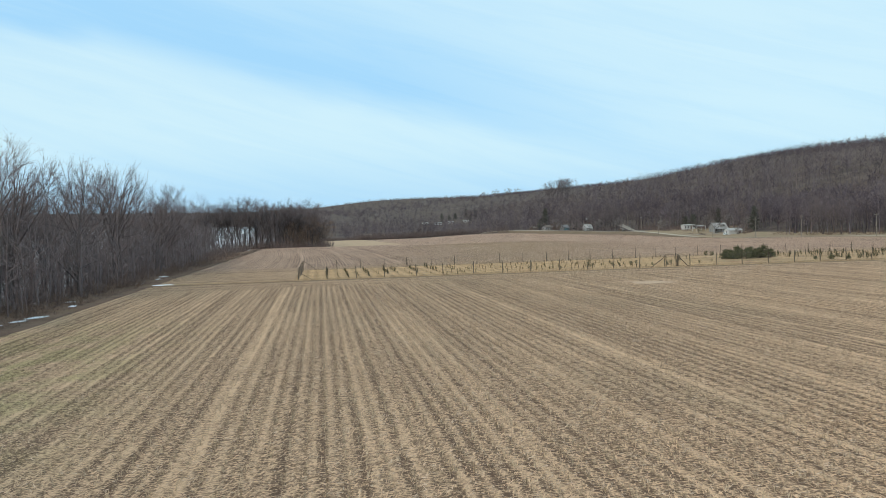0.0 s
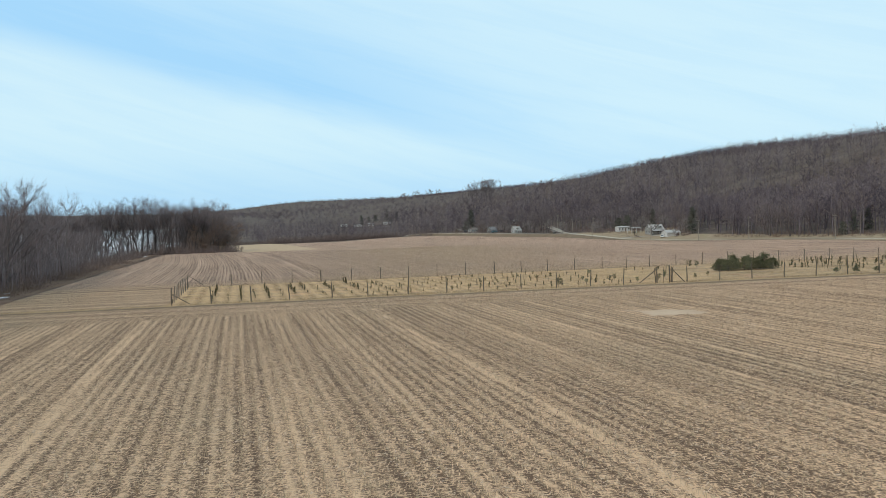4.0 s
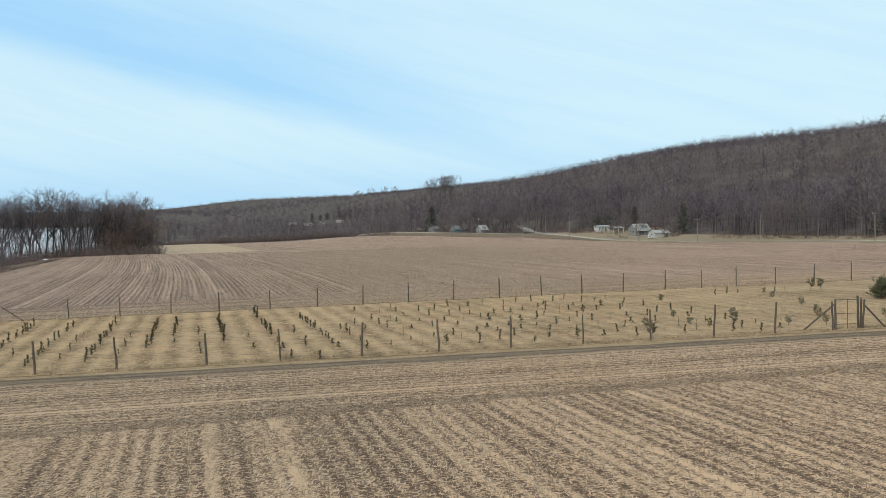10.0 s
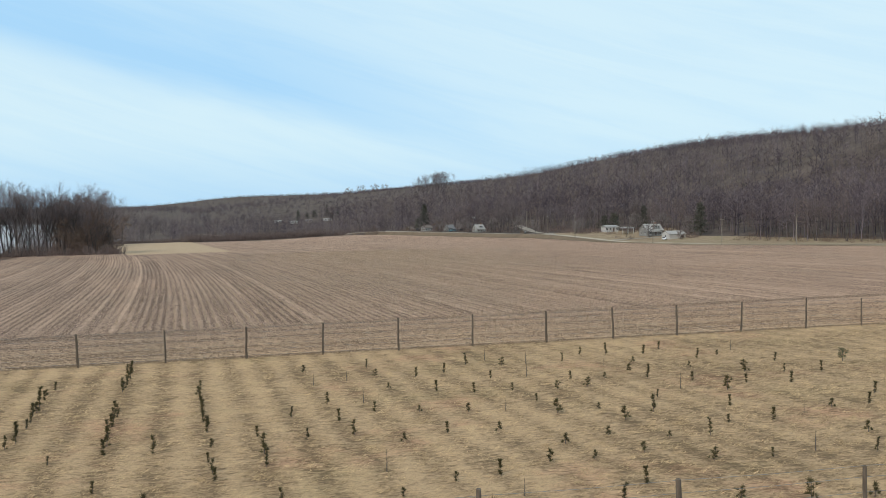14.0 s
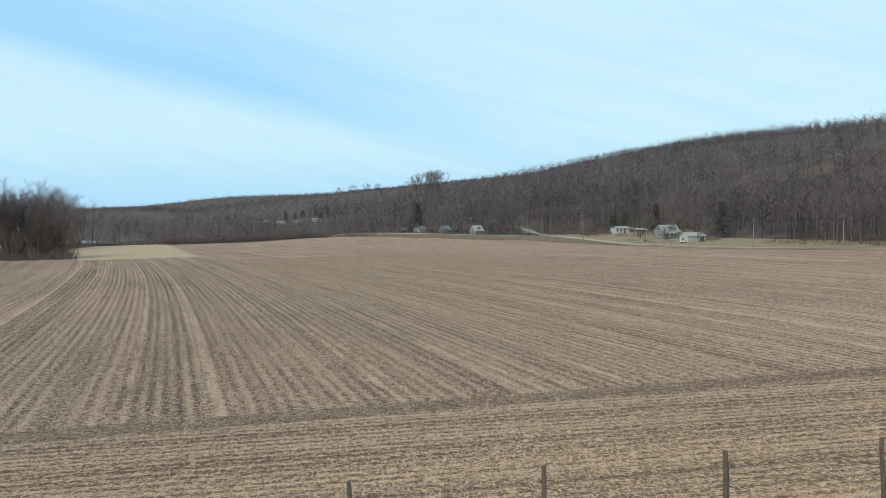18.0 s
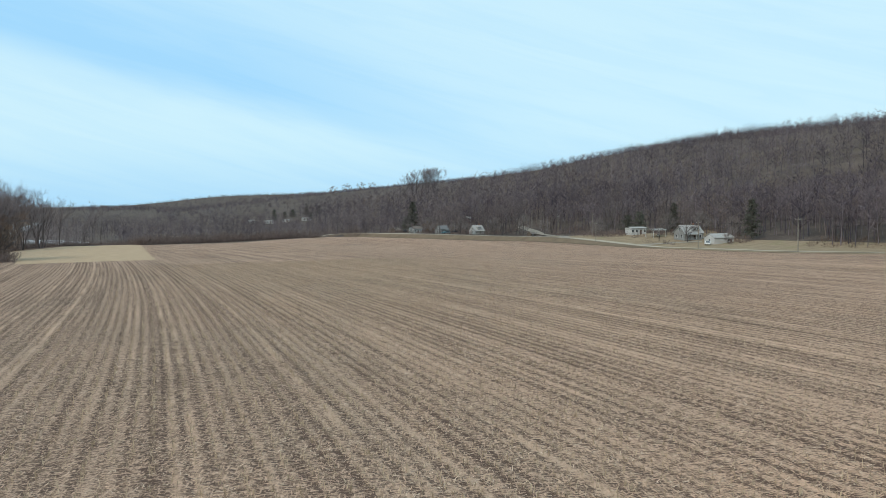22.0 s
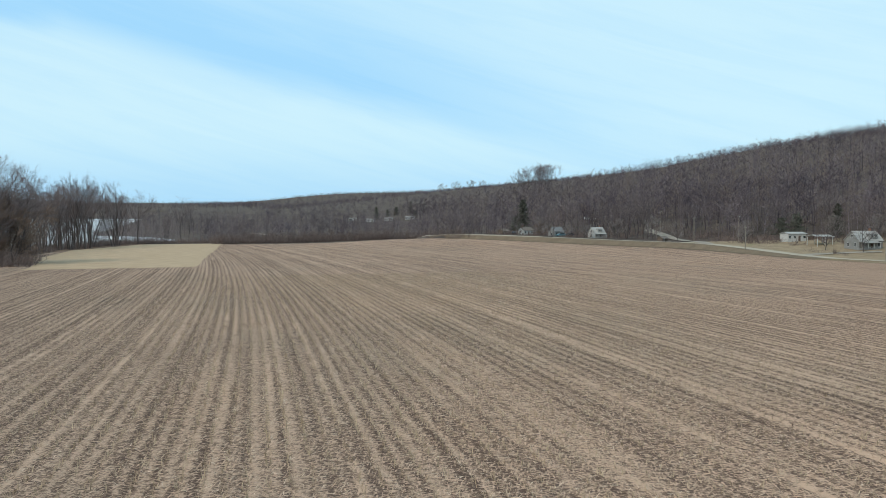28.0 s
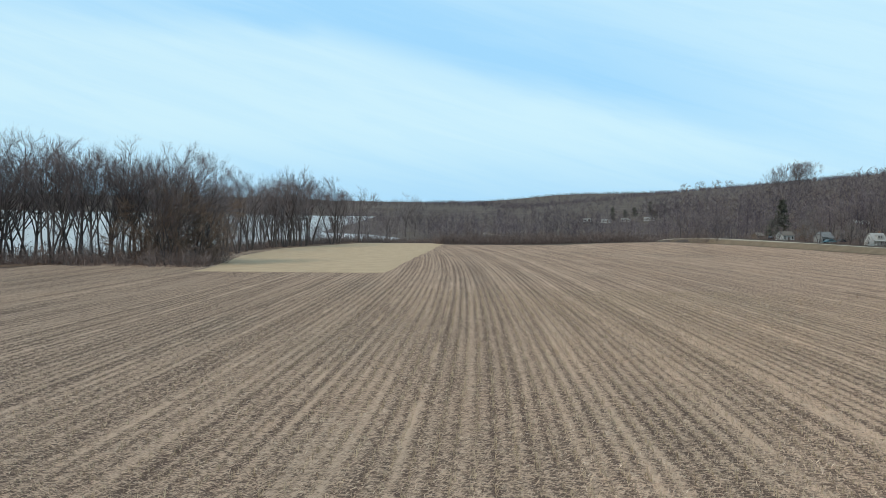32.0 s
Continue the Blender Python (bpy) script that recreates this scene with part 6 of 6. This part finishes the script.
# ---- stubble, straw and grass underfoot ----


def free_ground(x, y):
    """Ploughland that is neither plot, track nor hay."""
    in_plot = (x > PLOT_W - 1) & (y > near_y(x) - 4.6) & (y < far_y(x) + 0.8)
    lane = (x < PLOT_W) & (y > near_y(x) - 4.6) & (y < near_y(x) - 0.9)
    hay = (x < 43) & (y > 511)
    bare = (x > 42.5) & (x < 51) & (y > 130.5) & (y < 140.5)
    return ~(in_plot | lane | hay | bare) & (x > FIELD_WEST + 1.5)


def blades(name, x, y, length, width, rise, seed, mat, label, category, lift=0.02, turn=None):
    """Thin strips of straw or grass: each lies or stands by rise, from 0 (flat) to 1 (upright)."""
    rng = np.random.RandomState(seed)
    n = len(x)
    a = rng.uniform(0, 2 * math.pi, n) if turn is None else turn
    up = np.clip(rise + rng.normal(0, 0.12, n), 0.0, 1.0)
    dx, dy, dz = np.cos(a) * np.sqrt(1 - up ** 2), np.sin(a) * np.sqrt(1 - up ** 2), up
    b = a + math.pi / 2
    wx, wy = np.cos(b) * width / 2, np.sin(b) * width / 2
    z = ground_z(x, y) + lift
    p0 = np.stack([x - wx, y - wy, z], 1)
    p1 = np.stack([x + wx, y + wy, z], 1)
    p2 = np.stack([x + wx * 0.6 + dx * length, y + wy * 0.6 + dy * length, z + dz * length + 0.02 * rng.rand(n)], 1)
    p3 = np.stack([x - wx * 0.6 + dx * length, y - wy * 0.6 + dy * length, z + dz * length], 1)
    v = np.stack([p0, p1, p2, p3], 1).reshape(-1, 3)
    return tagged(new(name, big_mesh(name, v, np.arange(4 * n).reshape(-1, 4), mat)), label, category, kind="stuff")


def strip_places(n, seed):
    """Places over the ploughland that the way leads across: thick beside it, thinner farther out."""
    rng = np.random.RandomState(seed)
    y = rng.uniform(22, 470, n)
    mid = 4 + 0.19 * np.minimum(y, 360) + 0.05 * np.maximum(y - 360, 0)
    x = mid + rng.normal(0, 1, n) * 21 + rng.uniform(-6, 6, n)
    ok = free_ground(x, y)
    return x[ok], y[ok], np.random.RandomState(seed + 1)


def in_rows(x, y, off, loose, r):
    """Draws places to the drilled rows, off metres beside each and loose metres to either side."""
    bend = 0.00015 * np.maximum(y - 250, 0) ** 2
    head = ((y > 159) & (y < 200)) | ((y > 200) & (y < 242))
    u = np.where(head, y + 0.06 * x, x + bend)
    snapped = np.round(u / 0.76) * 0.76 + off + r.normal(0, loose, len(u))
    x, y = np.where(head, x, snapped - bend), np.where(head, snapped - 0.06 * x, y)
    ok = free_ground(x, y)
    return x[ok], y[ok]


x, y, r = strip_places(170000, 71)
x, y = in_rows(x, y, 0.19, 0.24, r)
blades("straw_litter", x, y, r.uniform(0.10, 0.30, len(x)), r.uniform(0.012, 0.034, len(x)), 0.16, 72, M_STRAW, "pale chopped maize straw strewn over the soil", "straw", 0.03)
x, y, r = strip_places(90000, 73)
x, y = in_rows(x, y, -0.24, 0.20, r)
blades("husk_litter", x, y, r.uniform(0.08, 0.28, len(x)), r.uniform(0.02, 0.06, len(x)), 0.08, 74, M_HUSK, "brown husks and leaves strewn over the soil", "husks", 0.025)
x, y, r = strip_places(190000, 75)
x, y = in_rows(x, y, 0.0, 0.07, r)
blades("maize_stubble", x, y, r.uniform(0.14, 0.34, len(x)), r.uniform(0.016, 0.032, len(x)), 0.86, 76, M_STALK, "short cut maize stalks standing in drilled rows", "stubble", 0.0)
# matted dry grass in the plot
rng = np.random.RandomState(81)
x = np.repeat(rng.uniform(PLOT_W, 78, 15000), 11)
y = near_y(x) + np.repeat(rng.uniform(0, 1, 15000), 11) * (far_y(x) - near_y(x))
lay = np.repeat(rng.normal(0.3, 0.9, 15000), 11) + rng.normal(0, 0.45, len(x))
x, y = x + rng.normal(0, 0.13, len(x)), y + rng.normal(0, 0.09, len(x))
blades("plot_grass", x, y, rng.uniform(0.09, 0.20, len(x)), rng.uniform(0.009, 0.018, len(x)), 0.30, 82, M_BLADE, "dry matted grass in the nursery plot", "grass", 0.0, lay)
x = rng.uniform(-28, 110, 14000)
blades("track_grass", x, near_y(x) - 0.35 - 1.9 * rng.rand(len(x)) ** 1.4, rng.uniform(0.10, 0.30, len(x)), rng.uniform(0.010, 0.024, len(x)), 0.4, 85, M_BLADE, "dry grass tufts along the edge of the track", "grass", 0.0)
# dead weeds along the fence lines
x = np.concatenate([rng.uniform(PLOT_W, PLOT_E, 9000), rng.uniform(PLOT_W, PLOT_E, 9000)])
y = np.where(np.arange(len(x)) < 9000, near_y(x), far_y(x)) + rng.normal(0, 0.16, len(x))
blades("fence_weeds", x, y, rng.uniform(0.08, 0.28, len(x)), rng.uniform(0.010, 0.022, len(x)), 0.62, 83, M_WEED, "brown dead weeds along the fence wires", "weeds", 0.05)
# rank growth on the verge by the trees
y = rng.uniform(86, 420, 16000)
x = -31.5 - 8.5 * rng.rand(len(y)) ** 1.2
blades("verge_weeds", x, y, rng.uniform(0.25, 0.85, len(x)), rng.uniform(0.012, 0.04, len(x)), 0.62, 84, M_RUSSET, "rank red-brown weeds between field and trees", "weeds", 0.0)

# coarse dead grass on the road bank
y = rng.uniform(540, 790, 9000)
x = field_east(y) - 2.5 + 7.5 * rng.rand(len(y))
ok = off_road(x, y, 2.2)
x, y = x[ok], y[ok]
blades("bank_grass", x, y, rng.uniform(0.12, 0.40, len(x)), rng.uniform(0.03, 0.07, len(x)), 0.5, 86, M_WEED, "coarse dead grass on the road bank", "grass", 0.08)
